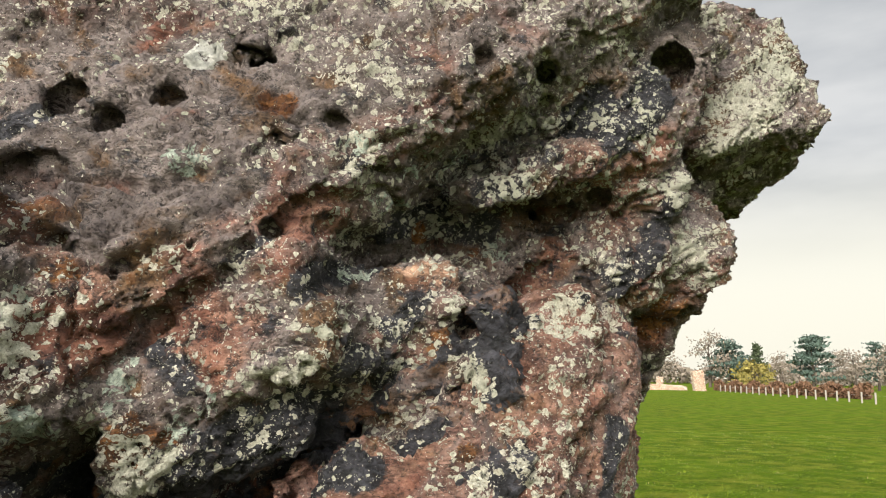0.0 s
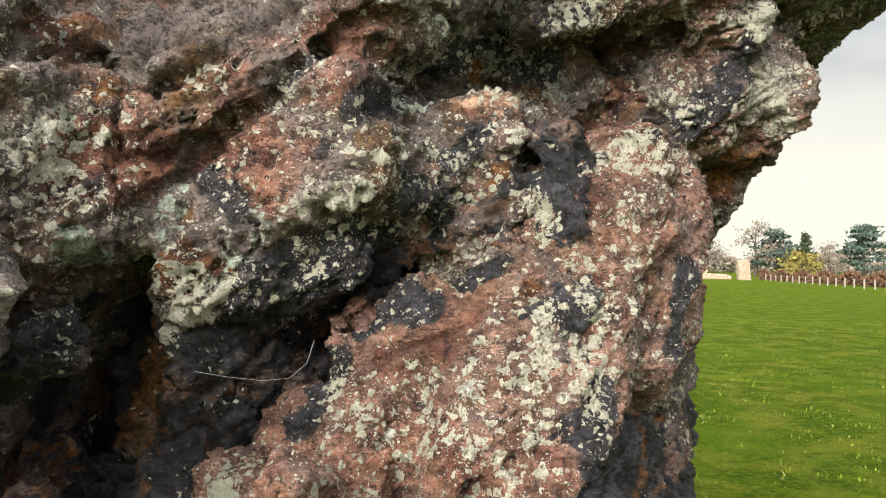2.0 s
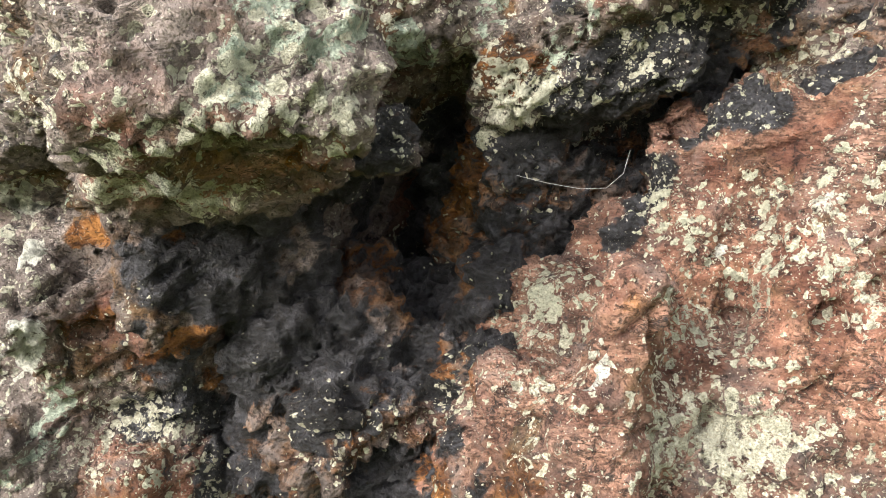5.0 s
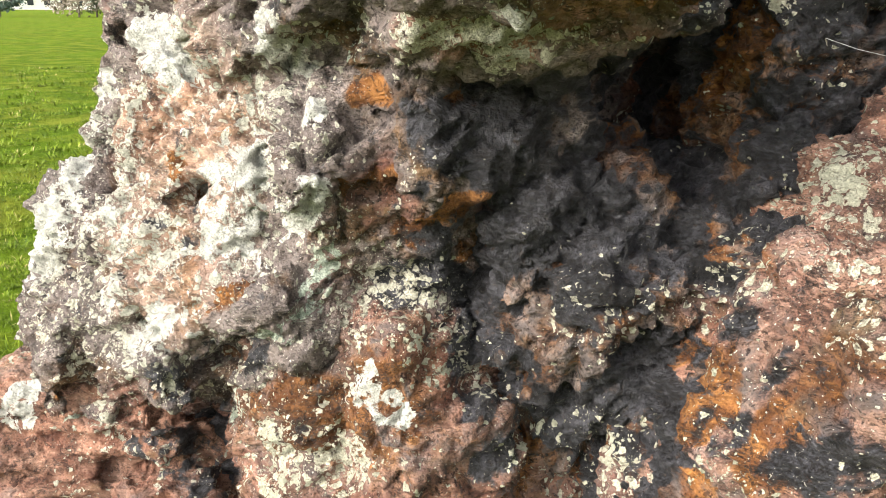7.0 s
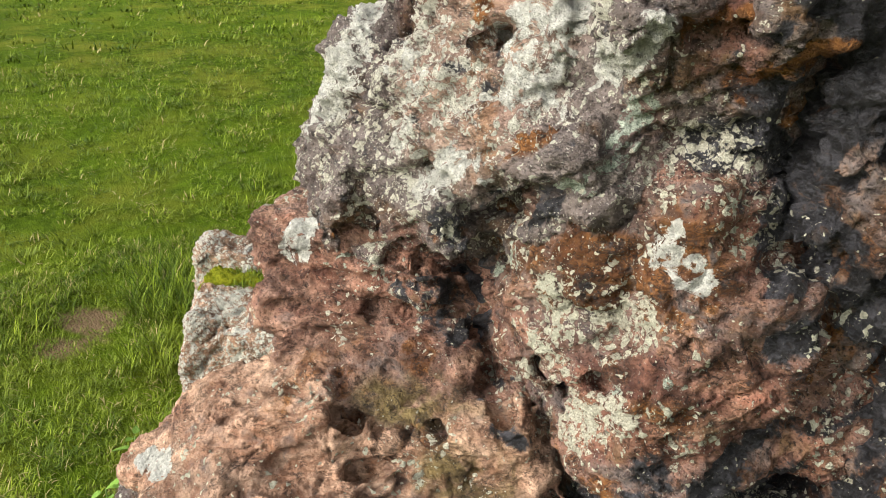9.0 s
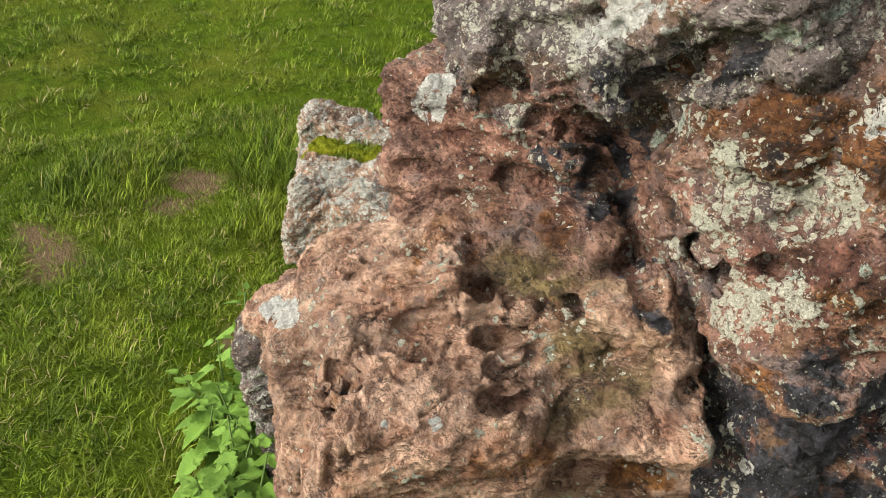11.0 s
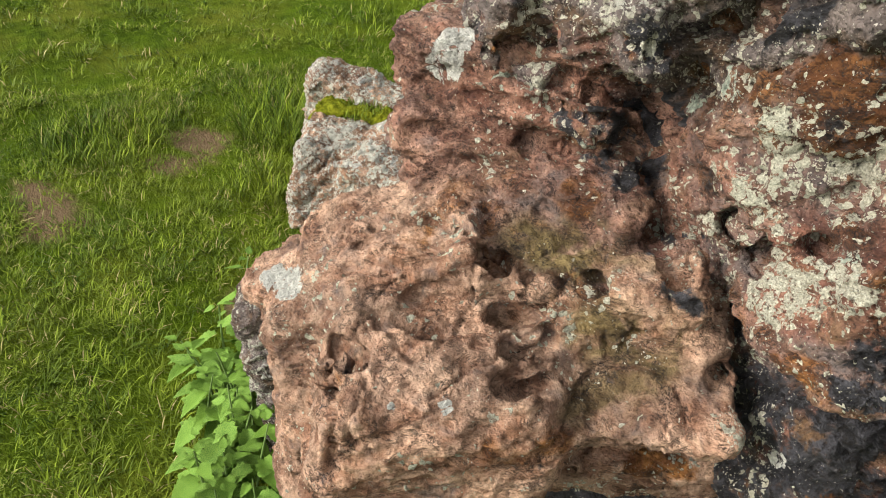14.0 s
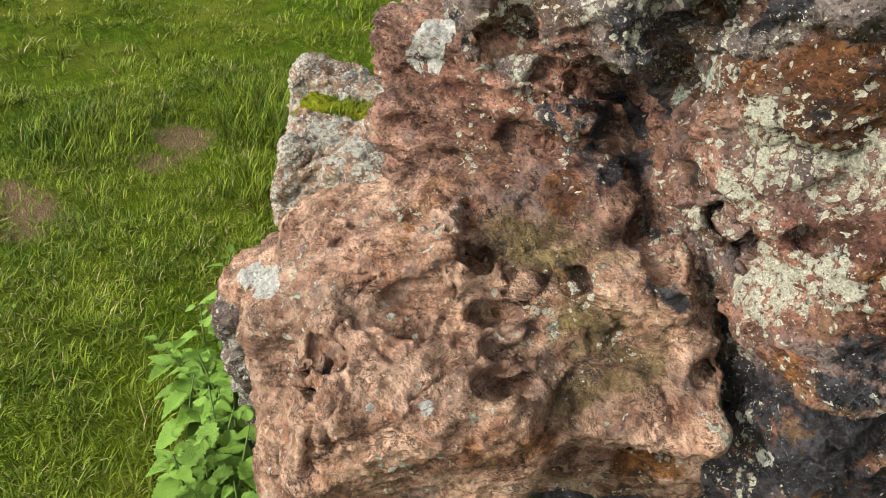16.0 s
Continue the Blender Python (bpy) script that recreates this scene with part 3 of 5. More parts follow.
streak("green", 0.041, 0.8, (-0.131, 1.289, 2.023), (-0.100, 1.435, 2.067))
streak("green", 0.032, 0.8, (-0.094, 1.262, 2.061))
streak("green", 0.032, 0.8, (-0.035, 1.412, 2.121))
streak("dark", 0.037, 0.6, (-0.033, 1.402, 1.992), (0.017, 1.426, 2.032), (0.059, 1.448, 2.082))
streak("lichen", 0.049, 0.6, (-0.081, 1.426, 2.101), (0.048, 1.501, 2.178))
streak("green", 0.030, 0.7, (-0.010, 1.538, 2.095), (0.010, 1.516, 2.136))
# the deep concavity, its shade painted dark
streak("dark", 0.042, 1, (0.103, 1.540, 2.160), (0.132, 1.536, 2.197), (0.166, 1.506, 2.125))
streak("dark", 0.042, 0.95, (0.246, 1.571, 2.254), (0.197, 1.548, 2.178))
streak("dark", 0.038, 0.9, (-0.201, 1.372, 1.946), (-0.137, 1.491, 1.999), (-0.067, 1.535, 1.987))
streak("green", 0.020, 0.85, (-0.174, 1.273, 1.963), (-0.159, 1.343, 1.981))
streak("ochre", 0.025, 1, (-0.162, 1.495, 1.971))
streak("ochre", 0.015, 0.9, (-0.086, 1.534, 1.943))
streak("green", 0.027, 0.9, (-0.053, 1.539, 1.929), (-0.035, 1.548, 1.950))
streak("pink", 0.040, 1, (0.004, 1.614, 1.911), (0.044, 1.611, 1.935))
streak("red", 0.040, 1, (0.004, 1.614, 1.911), (0.044, 1.611, 1.935))
streak("pink", 0.051, 0.9, (0.226, 1.577, 2.127), (0.169, 1.577, 2.080), (0.103, 1.492, 2.066))
streak("red", 0.041, 0.9, (0.226, 1.577, 2.127), (0.169, 1.577, 2.080))
streak("pink", 0.042, 0.9, (0.200, 1.622, 2.040), (0.152, 1.628, 2.013))
streak("ochre", 0.042, 0.8, (0.234, 1.834, 1.829), (0.265, 1.772, 1.867))
streak("red", 0.035, 0.8, (0.223, 1.839, 1.807))
streak("dark", 0.035, 0.9, (0.169, 1.627, 1.911), (0.218, 1.632, 1.946))
streak("dark", 0.027, 0.9, (0.230, 1.647, 1.995), (0.256, 1.620, 2.028))
streak("dark", 0.018, 0.9, (0.101, 1.390, 1.843))
streak("dark", 0.018, 0.9, (0.169, 1.626, 1.876))
streak("lichen", 0.069, 1, (0.392, 1.767, 2.227), (0.453, 1.804, 2.284), (0.505, 1.835, 2.352))
streak("lichen", 0.045, 0.9, (0.357, 1.751, 2.168))
streak("lichen", 0.045, 0.9, (0.275, 1.614, 2.066))
streak("lichen", 0.042, 0.8, (0.273, 1.693, 1.962), (0.317, 1.733, 1.926))
streak("lichen", 0.024, 0.8, (-0.171, 1.240, 2.154), (-0.121, 1.234, 2.115))
streak("pink", 0.041, 0.8, (0.335, 1.725, 1.919), (0.305, 1.760, 1.893))
streak("tan", 0.031, 0.8, (-0.113, 1.296, 1.871), (-0.081, 1.295, 1.879))
streak("pink", 0.033, 0.9, (-0.120, 1.292, 1.863), (-0.076, 1.290, 1.855))
streak("dark", 0.023, 0.95, (-0.121, 1.266, 1.825), (-0.141, 1.257, 1.798))
streak("ochre", 0.021, 0.9, (-0.092, 1.278, 1.777))
streak("dark", 0.022, 0.9, (-0.220, 1.111, 1.830), (-0.215, 1.260, 1.875), (-0.186, 1.325, 1.885))
streak("green", 0.020, 0.85, (-0.214, 1.232, 1.866), (-0.186, 1.325, 1.885))
streak("green", 0.008, 1, (-0.260, 1.103, 1.852), (-0.320, 1.110, 1.849), (-0.366, 1.092, 1.815), (-0.393, 1.093, 1.789), (-0.411, 1.079, 1.754))
streak("pink", 0.041, 1, (-0.364, 1.105, 1.790), (-0.300, 1.093, 1.776))
streak("red", 0.035, 0.8, (-0.374, 1.098, 1.782), (-0.320, 1.093, 1.756))
streak("grey", 0.025, 1, (-0.220, 1.113, 1.810), (-0.185, 1.133, 1.793))
streak("lichen", 0.013, 1, (-0.224, 1.093, 1.776))
streak("lichen", 0.013, 1, (-0.184, 1.112, 1.775))
streak("lichen", 0.022, 0.9, (-0.244, 1.099, 1.725), (-0.217, 1.097, 1.738))
streak("pink", 0.018, 1, (-0.158, 1.233, 1.784))
streak("dark", 0.034, 0.9, (-0.175, 1.173, 1.749), (-0.153, 1.281, 1.731))
streak("dark", 0.025, 0.9, (-0.382, 1.079, 1.748), (-0.346, 1.082, 1.723))
streak("green", 0.018, 0.95, (-0.420, 1.072, 1.741), (-0.421, 1.058, 1.703), (-0.422, 1.052, 1.678))
streak("green", 0.019, 0.95, (-0.319, 1.085, 1.711), (-0.327, 1.090, 1.686), (-0.356, 1.092, 1.672))
streak("ochre", 0.031, 0.9, (-0.393, 1.078, 1.634), (-0.409, 1.057, 1.653))
streak("pink", 0.028, 0.8, (-0.495, 1.004, 1.861), (-0.437, 1.025, 1.826))
streak("red", 0.041, 0.9, (-0.470, 0.972, 1.759), (-0.438, 1.033, 1.776))
streak("green", 0.030, 1, (-0.468, 0.959, 1.662), (-0.487, 1.038, 1.658))
streak("lichen", 0.020, 0.9, (-0.472, 0.960, 1.744))
streak("lichen", 0.020, 0.8, (-0.445, 1.014, 1.708))
# dark crust of the hollow, deepened with its painted shade
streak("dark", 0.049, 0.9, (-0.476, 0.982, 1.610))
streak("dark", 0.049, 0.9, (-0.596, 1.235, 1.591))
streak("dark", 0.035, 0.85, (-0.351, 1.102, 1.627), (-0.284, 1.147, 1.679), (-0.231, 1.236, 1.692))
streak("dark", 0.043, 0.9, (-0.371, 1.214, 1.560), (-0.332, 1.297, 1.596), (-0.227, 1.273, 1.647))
streak("green", 0.011, 0.9, (-0.445, 1.098, 1.576))
streak("green", 0.010, 0.9, (-0.334, 1.132, 1.606))
streak("green", 0.010, 0.9, (-0.225, 1.172, 1.660))
streak("pink", 0.026, 0.8, (-0.186, 1.289, 1.700))
streak("lichen", 0.040, 1, (0.052, 1.391, 1.802), (0.093, 1.390, 1.827))
streak("lichen", 0.040, 1, (0.150, 1.637, 1.833))
streak("grey", 0.040, 1, (-0.046, 1.243, 1.655), (-0.020, 1.251, 1.697))
streak("ochre", 0.018, 0.6, (-0.043, 1.225, 1.635))
streak("red", 0.029, 1, (-0.119, 1.218, 1.613), (-0.147, 1.193, 1.568))
streak("lichen", 0.026, -0.9, (-0.119, 1.218, 1.613), (-0.147, 1.193, 1.568))
streak("red", 0.022, 1, (0.121, 1.318, 1.700))
streak("lichen", 0.025, 0.95, (-0.008, 1.221, 1.604), (-0.025, 1.201, 1.567))
streak("lichen", 0.021, 0.9, (0.031, 1.242, 1.630))
streak("lichen", 0.021, 0.9, (-0.051, 1.264, 1.725), (-0.027, 1.254, 1.704))
streak("dark", 0.018, 0.9, (0.150, 1.370, 1.654), (0.136, 1.349, 1.559))
# underside of the overhang: shade painted on, lichen thinned
streak("dark", 0.049, 1, (-0.384, 1.165, 1.580), (-0.301, 1.142, 1.632), (-0.236, 1.171, 1.666))
streak("dark", 0.039, 1, (-0.241, 1.182, 1.693), (-0.178, 1.194, 1.640))
streak("lichen", 0.047, -0.7, (-0.359, 1.188, 1.592), (-0.242, 1.270, 1.654))
streak("green", 0.022, 1, (-0.361, 0.775, 1.664), (-0.368, 0.722, 1.651), (-0.388, 0.698, 1.634))
streak("green", 0.028, 1, (-0.481, 0.950, 1.653), (-0.506, 1.027, 1.650))
streak("green", 0.022, 0.95, (-0.398, 0.709, 1.684), (-0.379, 0.747, 1.694))
streak("green", 0.016, 1, (-0.461, 1.027, 1.661))
# shadow of the recess under the lip, laid in as dark colour
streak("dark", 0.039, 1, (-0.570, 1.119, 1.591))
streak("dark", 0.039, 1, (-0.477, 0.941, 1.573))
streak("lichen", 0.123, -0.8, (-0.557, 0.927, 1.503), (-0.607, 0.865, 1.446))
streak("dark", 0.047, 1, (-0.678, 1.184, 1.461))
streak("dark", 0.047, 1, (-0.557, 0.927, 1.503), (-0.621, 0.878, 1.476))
streak("pink", 0.015, 0.9, (-0.387, 0.681, 1.614), (-0.375, 0.694, 1.608))
streak("ochre", 0.013, 0.9, (-0.363, 0.753, 1.585))
streak("ochre", 0.012, 0.9, (-0.407, 0.755, 1.579))
streak("lichen", 0.015, 1, (-0.498, 0.802, 1.550), (-0.528, 0.807, 1.528))
streak("green", 0.009, 0.8, (-0.384, 0.719, 1.596))
streak("pink", 0.016, 0.8, (-0.534, 0.764, 1.547), (-0.555, 0.801, 1.527))
streak("dark", 0.044, 1, (-0.630, 0.829, 1.452), (-0.598, 0.888, 1.419))
streak("ochre", 0.023, 0.9, (-0.648, 0.833, 1.369), (-0.658, 0.870, 1.361))
streak("ochre", 0.020, 0.9, (-0.692, 0.909, 1.296))
streak("dark", 0.042, 1, (-0.571, 0.930, 1.351), (-0.564, 0.965, 1.392), (-0.502, 0.938, 1.324))
streak("dark", 0.037, 0.8, (-0.550, 1.130, 1.371), (-0.499, 1.033, 1.330))
streak("ochre", 0.014, 0.8, (-0.437, 1.003, 1.326))
streak("ochre", 0.011, 0.8, (-0.461, 0.986, 1.308))
streak("red", 0.023, 1, (-0.131, 1.210, 1.606), (-0.149, 1.191, 1.577))
streak("red", 0.019, 1, (-0.171, 1.189, 1.558), (-0.193, 1.181, 1.546))
streak("lichen", 0.020, -0.9, (-0.131, 1.210, 1.606), (-0.168, 1.196, 1.570))
streak("dark", 0.021, 0.9, (-0.302, 1.165, 1.470), (-0.286, 1.191, 1.500), (-0.258, 1.193, 1.547))
streak("dark", 0.019, 0.95, (-0.234, 1.188, 1.586), (-0.187, 1.192, 1.611))
streak("ochre", 0.019, 0.6, (-0.367, 1.084, 1.415))
streak("ochre", 0.019, 0.6, (-0.209, 0.918, 1.467))
streak("lichen", 0.025, -0.5, (-0.359, 1.084, 1.416))
streak("lichen", 0.025, -0.5, (-0.209, 0.918, 1.467))
streak("dark", 0.011, 1, (-0.405, 1.075, 1.405))
streak("pale", 0.012, 1, (-0.229, 0.908, 1.430), (-0.228, 0.906, 1.405))
streak("pale", 0.011, 0.9, (-0.195, 1.167, 1.468))
streak("pale", 0.012, 0.9, (-0.100, 1.155, 1.523))
streak("grey", 0.035, 1, (-0.055, 1.241, 1.653))
streak("grey", 0.026, 0.9, (-0.021, 1.248, 1.681))
streak("ochre", 0.018, 0.8, (-0.042, 1.224, 1.636))
streak("lichen", 0.034, 0.72, (-0.011, 1.215, 1.576), (0.004, 1.197, 1.528), (-0.012, 1.171, 1.492))
streak("lichen", 0.031, 0.95, (0.034, 1.246, 1.631))
streak("green", 0.021, 0.75, (-0.025, 1.100, 1.346), (-0.011, 1.103, 1.342))
streak("lichen", 0.040, 0.75, (-0.190, 1.002, 1.343), (-0.128, 1.064, 1.321))
streak("red", 0.037, 0.9, (-0.212, 1.138, 1.435), (-0.160, 1.164, 1.460))
streak("red", 0.034, 0.8, (-0.203, 0.963, 1.407), (-0.190, 1.077, 1.383))
streak("dark", 0.021, 0.95, (0.026, 1.161, 1.384), (0.043, 1.177, 1.459), (0.046, 1.218, 1.518))
streak("pink", 0.022, 0.7, (0.062, 1.186, 1.410))
streak("ochre", 0.027, 0.8, (-0.390, 1.077, 1.650), (-0.362, 1.088, 1.645))
streak("ochre", 0.025, 0.7, (-0.347, 1.110, 1.616), (-0.314, 1.137, 1.622))
streak("dark", 0.025, 0.9, (-0.417, 1.133, 1.504), (-0.359, 1.206, 1.520))
streak("lichen", 0.014, 0.95, (-0.392, 1.080, 1.609), (-0.441, 1.098, 1.577))
streak("lichen", 0.011, 0.95, (-0.335, 1.133, 1.605))
streak("lichen", 0.009, 0.95, (-0.230, 1.168, 1.652))
streak("dark", 0.027, -0.9, (-0.476, 0.727, 1.564), (-0.480, 0.803, 1.551), (-0.356, 0.751, 1.591))
streak("green", 0.022, -0.4, (-0.475, 0.735, 1.563), (-0.480, 0.803, 1.551))
streak("lichen", 0.022, 0.9, (-0.522, 0.808, 1.533), (-0.570, 0.795, 1.526))
streak("pink", 0.020, 0.9, (-0.387, 0.674, 1.605))
streak("pink", 0.020, 0.9, (-0.503, 0.772, 1.553), (-0.378, 0.747, 1.579))
streak("ochre", 0.016, 0.7, (-0.366, 0.750, 1.585), (-0.433, 0.778, 1.572))
streak("pale", 0.044, 1, (-1.026, 0.773, 1.504), (-1.106, 0.775, 1.527))
streak("pale", 0.028, 1, (-0.786, 0.724, 1.538), (-0.824, 0.785, 1.507))
streak("pale", 0.038, 1, (-0.932, 0.745, 1.356), (-0.884, 0.762, 1.394))
streak("pale", 0.028, 1, (-0.900, 0.749, 1.307), (-0.916, 0.736, 1.292))
streak("pale", 0.028, 1, (-1.001, 0.693, 1.195), (-1.027, 0.688, 1.157))
streak("pale", 0.022, 1, (-0.733, 0.720, 1.394), (-0.826, 0.768, 1.331))
streak("pale", 0.016, 0.9, (-0.714, 0.777, 1.165), (-0.706, 0.779, 1.195), (-0.688, 0.795, 1.160))
streak("pale", 0.027, 0.9, (-1.068, 0.665, 1.223))
streak("pale", 0.026, 0.9, (-1.061, 0.684, 1.287))
streak("pale", 0.023, 0.95, (-0.749, 0.744, 1.466))
streak("pale", 0.037, 0.95, (-1.251, 0.688, 1.287), (-1.276, 0.738, 1.341))
streak("pale", 0.032, 0.8, (-1.192, 0.756, 1.459), (-1.224, 0.744, 1.380))
streak("lichen", 0.059, 0.8, (-0.999, 0.716, 1.271))
streak("lichen", 0.059, 0.8, (-0.811, 0.738, 1.384))
streak("tan", 0.062, 0.6, (-1.069, 0.734, 1.421), (-0.970, 0.737, 1.412))
streak("pink", 0.039, 0.8, (-1.085, 0.728, 1.420), (-1.010, 0.765, 1.452))
streak("red", 0.032, 0.7, (-1.100, 0.684, 1.309))
streak("ochre", 0.017, 0.9, (-0.999, 0.729, 1.386))
streak("ochre", 0.016, 0.8, (-1.013, 0.778, 1.484))
streak("dark", 0.014, 0.9, (-0.959, 0.735, 1.346))
streak("dark", 0.018, 0.9, (-1.020, 0.706, 1.309))
streak("dark", 0.011, 0.9, (-0.959, 0.717, 1.287))
streak("ochre", 0.016, 1, (-0.841, 0.714, 1.275), (-0.886, 0.698, 1.248))
streak("green", 0.023, 1, (-0.774, 0.779, 1.307), (-0.785, 0.766, 1.255))
streak("green", 0.020, 0.8, (-0.746, 0.781, 1.538), (-0.711, 0.778, 1.539))
streak("green", 0.019, 0.7, (-0.488, 0.704, 1.562), (-0.527, 0.803, 1.545))
streak("lichen", 0.025, 1, (-0.527, 0.803, 1.545), (-0.571, 0.803, 1.520))
streak("pink", 0.021, 1, (-0.552, 0.762, 1.536), (-0.597, 0.720, 1.556))
streak("lichen", 0.019, 0.9, (-0.690, 0.759, 1.560))
streak("ochre", 0.020, 1, (-0.717, 0.789, 1.486))
streak("dark", 0.014, 0.9, (-0.679, 0.790, 1.479), (-0.649, 0.789, 1.450))
streak("dark", 0.031, 0.95, (-0.630, 0.873, 1.487), (-0.557, 0.871, 1.498))
# hollow darkened further and cleared of lichen to paint its deep shadow
streak("lichen", 0.123, -0.9, (-0.583, 0.942, 1.405))
streak("lichen", 0.123, -0.9, (-0.677, 1.228, 1.473))
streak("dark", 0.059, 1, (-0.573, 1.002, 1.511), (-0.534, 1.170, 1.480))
streak("ochre", 0.025, 0.9, (-0.653, 0.842, 1.477), (-0.595, 0.876, 1.441))
streak("ochre", 0.017, 1, (-0.713, 0.767, 1.395), (-0.682, 0.792, 1.407))
streak("ochre", 0.016, 1, (-0.701, 0.828, 1.344), (-0.651, 0.833, 1.365), (-0.612, 0.838, 1.388))
streak("dark", 0.011, 1, (-0.696, 0.798, 1.381), (-0.639, 0.794, 1.400))
streak("ochre", 0.019, 0.9, (-0.691, 0.910, 1.301))
streak("dark", 0.029, 0.95, (-0.690, 0.869, 1.291), (-0.733, 0.842, 1.254))
streak("dark", 0.036, 0.8, (-0.570, 0.923, 1.392), (-0.589, 0.918, 1.316), (-0.544, 0.975, 1.356))
streak("pink", 0.035, 0.9, (-0.681, 0.806, 1.240), (-0.689, 0.851, 1.236))
streak("red", 0.024, 1, (-0.670, 0.811, 1.215))
streak("pink", 0.023, 0.8, (-0.624, 0.893, 1.187))
streak("dark", 0.024, 0.9, (-0.669, 0.896, 1.220), (-0.669, 0.888, 1.173))
streak("ochre", 0.028, 0.9, (-0.778, 0.757, 1.127), (-0.826, 0.746, 1.129))
streak("lichen", 0.040, 0.8, (-0.829, 0.759, 1.043), (-0.771, 0.799, 1.034))
streak("dark", 0.031, 0.95, (-0.514, 0.913, 1.268), (-0.553, 0.896, 1.210), (-0.591, 0.929, 1.112))
streak("dark", 0.028, 0.6, (-0.498, 1.115, 1.371), (-0.468, 0.987, 1.308))
streak("ochre", 0.020, 0.8, (-0.431, 1.010, 1.317), (-0.463, 1.036, 1.353))
streak("ochre", 0.027, 0.8, (-0.564, 1.010, 1.022), (-0.536, 0.979, 1.096))
streak("ochre", 0.019, 0.8, (-0.468, 0.987, 1.205), (-0.446, 1.000, 1.234))
streak("pink", 0.022, 0.7, (-0.352, 0.904, 1.220), (-0.339, 0.916, 1.276))
streak("dark", 0.015, 0.5, (-0.377, 0.952, 1.318), (-0.385, 0.926, 1.221))
streak("ochre", 0.019, 0.7, (-0.295, 0.902, 1.301), (-0.268, 0.879, 1.314))
streak("olive", 0.019, 0.8, (-0.290, 0.908, 1.335))
streak("pink", 0.031, 0.9, (-0.314, 0.967, 1.372), (-0.359, 1.094, 1.426))
streak("lichen", 0.031, 0.7, (-0.314, 0.967, 1.372), (-0.359, 1.094, 1.426))
streak("dark", 0.013, 0.6, (-0.365, 0.968, 1.371), (-0.405, 1.084, 1.439))
# dark line painted for the shade between shoulder lip and ledge
streak("dark", 0.030, 0.95, (-0.991, 0.693, 1.104), (-0.939, 0.728, 1.140), (-0.857, 0.725, 1.184))
streak("ochre", 0.022, 0.8, (-1.009, 0.686, 1.092), (-0.978, 0.725, 1.112))
streak("ochre", 0.020, 0.7, (-1.164, 0.686, 0.978))
streak("dark", 0.052, 0.9, (-1.097, 0.718, 0.954), (-1.084, 0.758, 0.891))
streak("green", 0.017, 0.8, (-1.208, 0.664, 0.970))
streak("green", 0.017, 0.8, (-1.130, 0.720, 0.899))
streak("pink", 0.056, 0.9, (-1.276, 0.626, 0.910))
streak("ochre", 0.017, 0.9, (-1.222, 0.643, 1.007))
streak("pale", 0.170, 0.55, (-0.970, 0.737, 1.412), (-0.998, 0.718, 1.293))
streak("grey", 0.167, 1, (-1.000, 0.732, 1.409), (-0.951, 0.710, 1.262))
streak("tan", 0.111, 0.5, (-0.998, 0.718, 1.293), (-0.988, 0.751, 1.442))
streak("dark", 0.037, 0.75, (-0.494, 0.953, 1.097), (-0.462, 0.984, 1.167))
streak("dark", 0.029, 0.7, (-0.392, 0.912, 1.188), (-0.392, 0.946, 1.293))
streak("ochre", 0.040, 0.8, (-0.502, 0.955, 1.100), (-0.390, 0.936, 1.227))
streak("lichen", 0.077, -0.7, (-0.449, 0.981, 1.173))
streak("ochre", 0.025, 0.7, (-0.373, 0.959, 1.345), (-0.419, 1.041, 1.355))
streak("dark", 0.038, -0.9, (-0.576, 0.749, 1.544), (-0.530, 0.799, 1.545))
streak("green", 0.029, -0.7, (-0.566, 0.752, 1.544), (-0.555, 0.796, 1.530))
streak("lichen", 0.028, 1, (-0.603, 0.726, 1.552), (-0.567, 0.753, 1.540), (-0.527, 0.803, 1.545))
streak("pink", 0.029, 1, (-0.602, 0.725, 1.544), (-0.555, 0.796, 1.530))
streak("pale", 0.019, 0.8, (-0.479, 0.710, 1.555), (-0.555, 0.796, 1.530))
streak("dark", 0.036, 0.75, (-0.340, 0.900, 1.215), (-0.269, 0.880, 1.224))
streak("dark", 0.031, 0.7, (-0.389, 0.923, 1.127), (-0.326, 0.912, 1.255))
streak("ochre", 0.028, 0.75, (-0.334, 0.882, 1.181), (-0.301, 0.897, 1.265))
streak("dark", 0.037, 0.95, (-0.603, 0.894, 1.400), (-0.578, 0.926, 1.332), (-0.581, 0.981, 1.417))
streak("ochre", 0.020, 0.9, (-0.689, 0.836, 1.350), (-0.652, 0.835, 1.362))
streak("ochre", 0.017, 0.9, (-0.687, 0.932, 1.301))
streak("dark", 0.032, 0.9, (-0.520, 0.903, 1.246), (-0.556, 0.921, 1.166))
streak("dark", 0.031, 0.9, (-0.680, 0.856, 1.321), (-0.684, 0.924, 1.237))
# black shadow below the rounded block, painted into the rock colour
streak("dark", 0.046, 1, (-0.601, 0.921, 0.884), (-0.632, 0.817, 0.864), (-0.602, 0.956, 0.953))
streak("lichen", 0.062, -0.8, (-0.610, 0.916, 0.879))
streak("pale", 0.021, 1, (-1.078, 0.665, 1.202))
streak("pale", 0.028, 1, (-0.985, 0.688, 1.196), (-1.018, 0.696, 1.170))
streak("pale", 0.025, 1, (-0.890, 0.765, 1.333))
streak("pale", 0.047, 0.95, (-1.263, 0.673, 1.260), (-1.373, 0.689, 1.157))
streak("pale", 0.027, 1, (-1.307, 0.622, 1.005), (-1.326, 0.608, 0.950))
streak("pale", 0.027, 1, (-0.716, 0.775, 1.171), (-0.692, 0.779, 1.146))
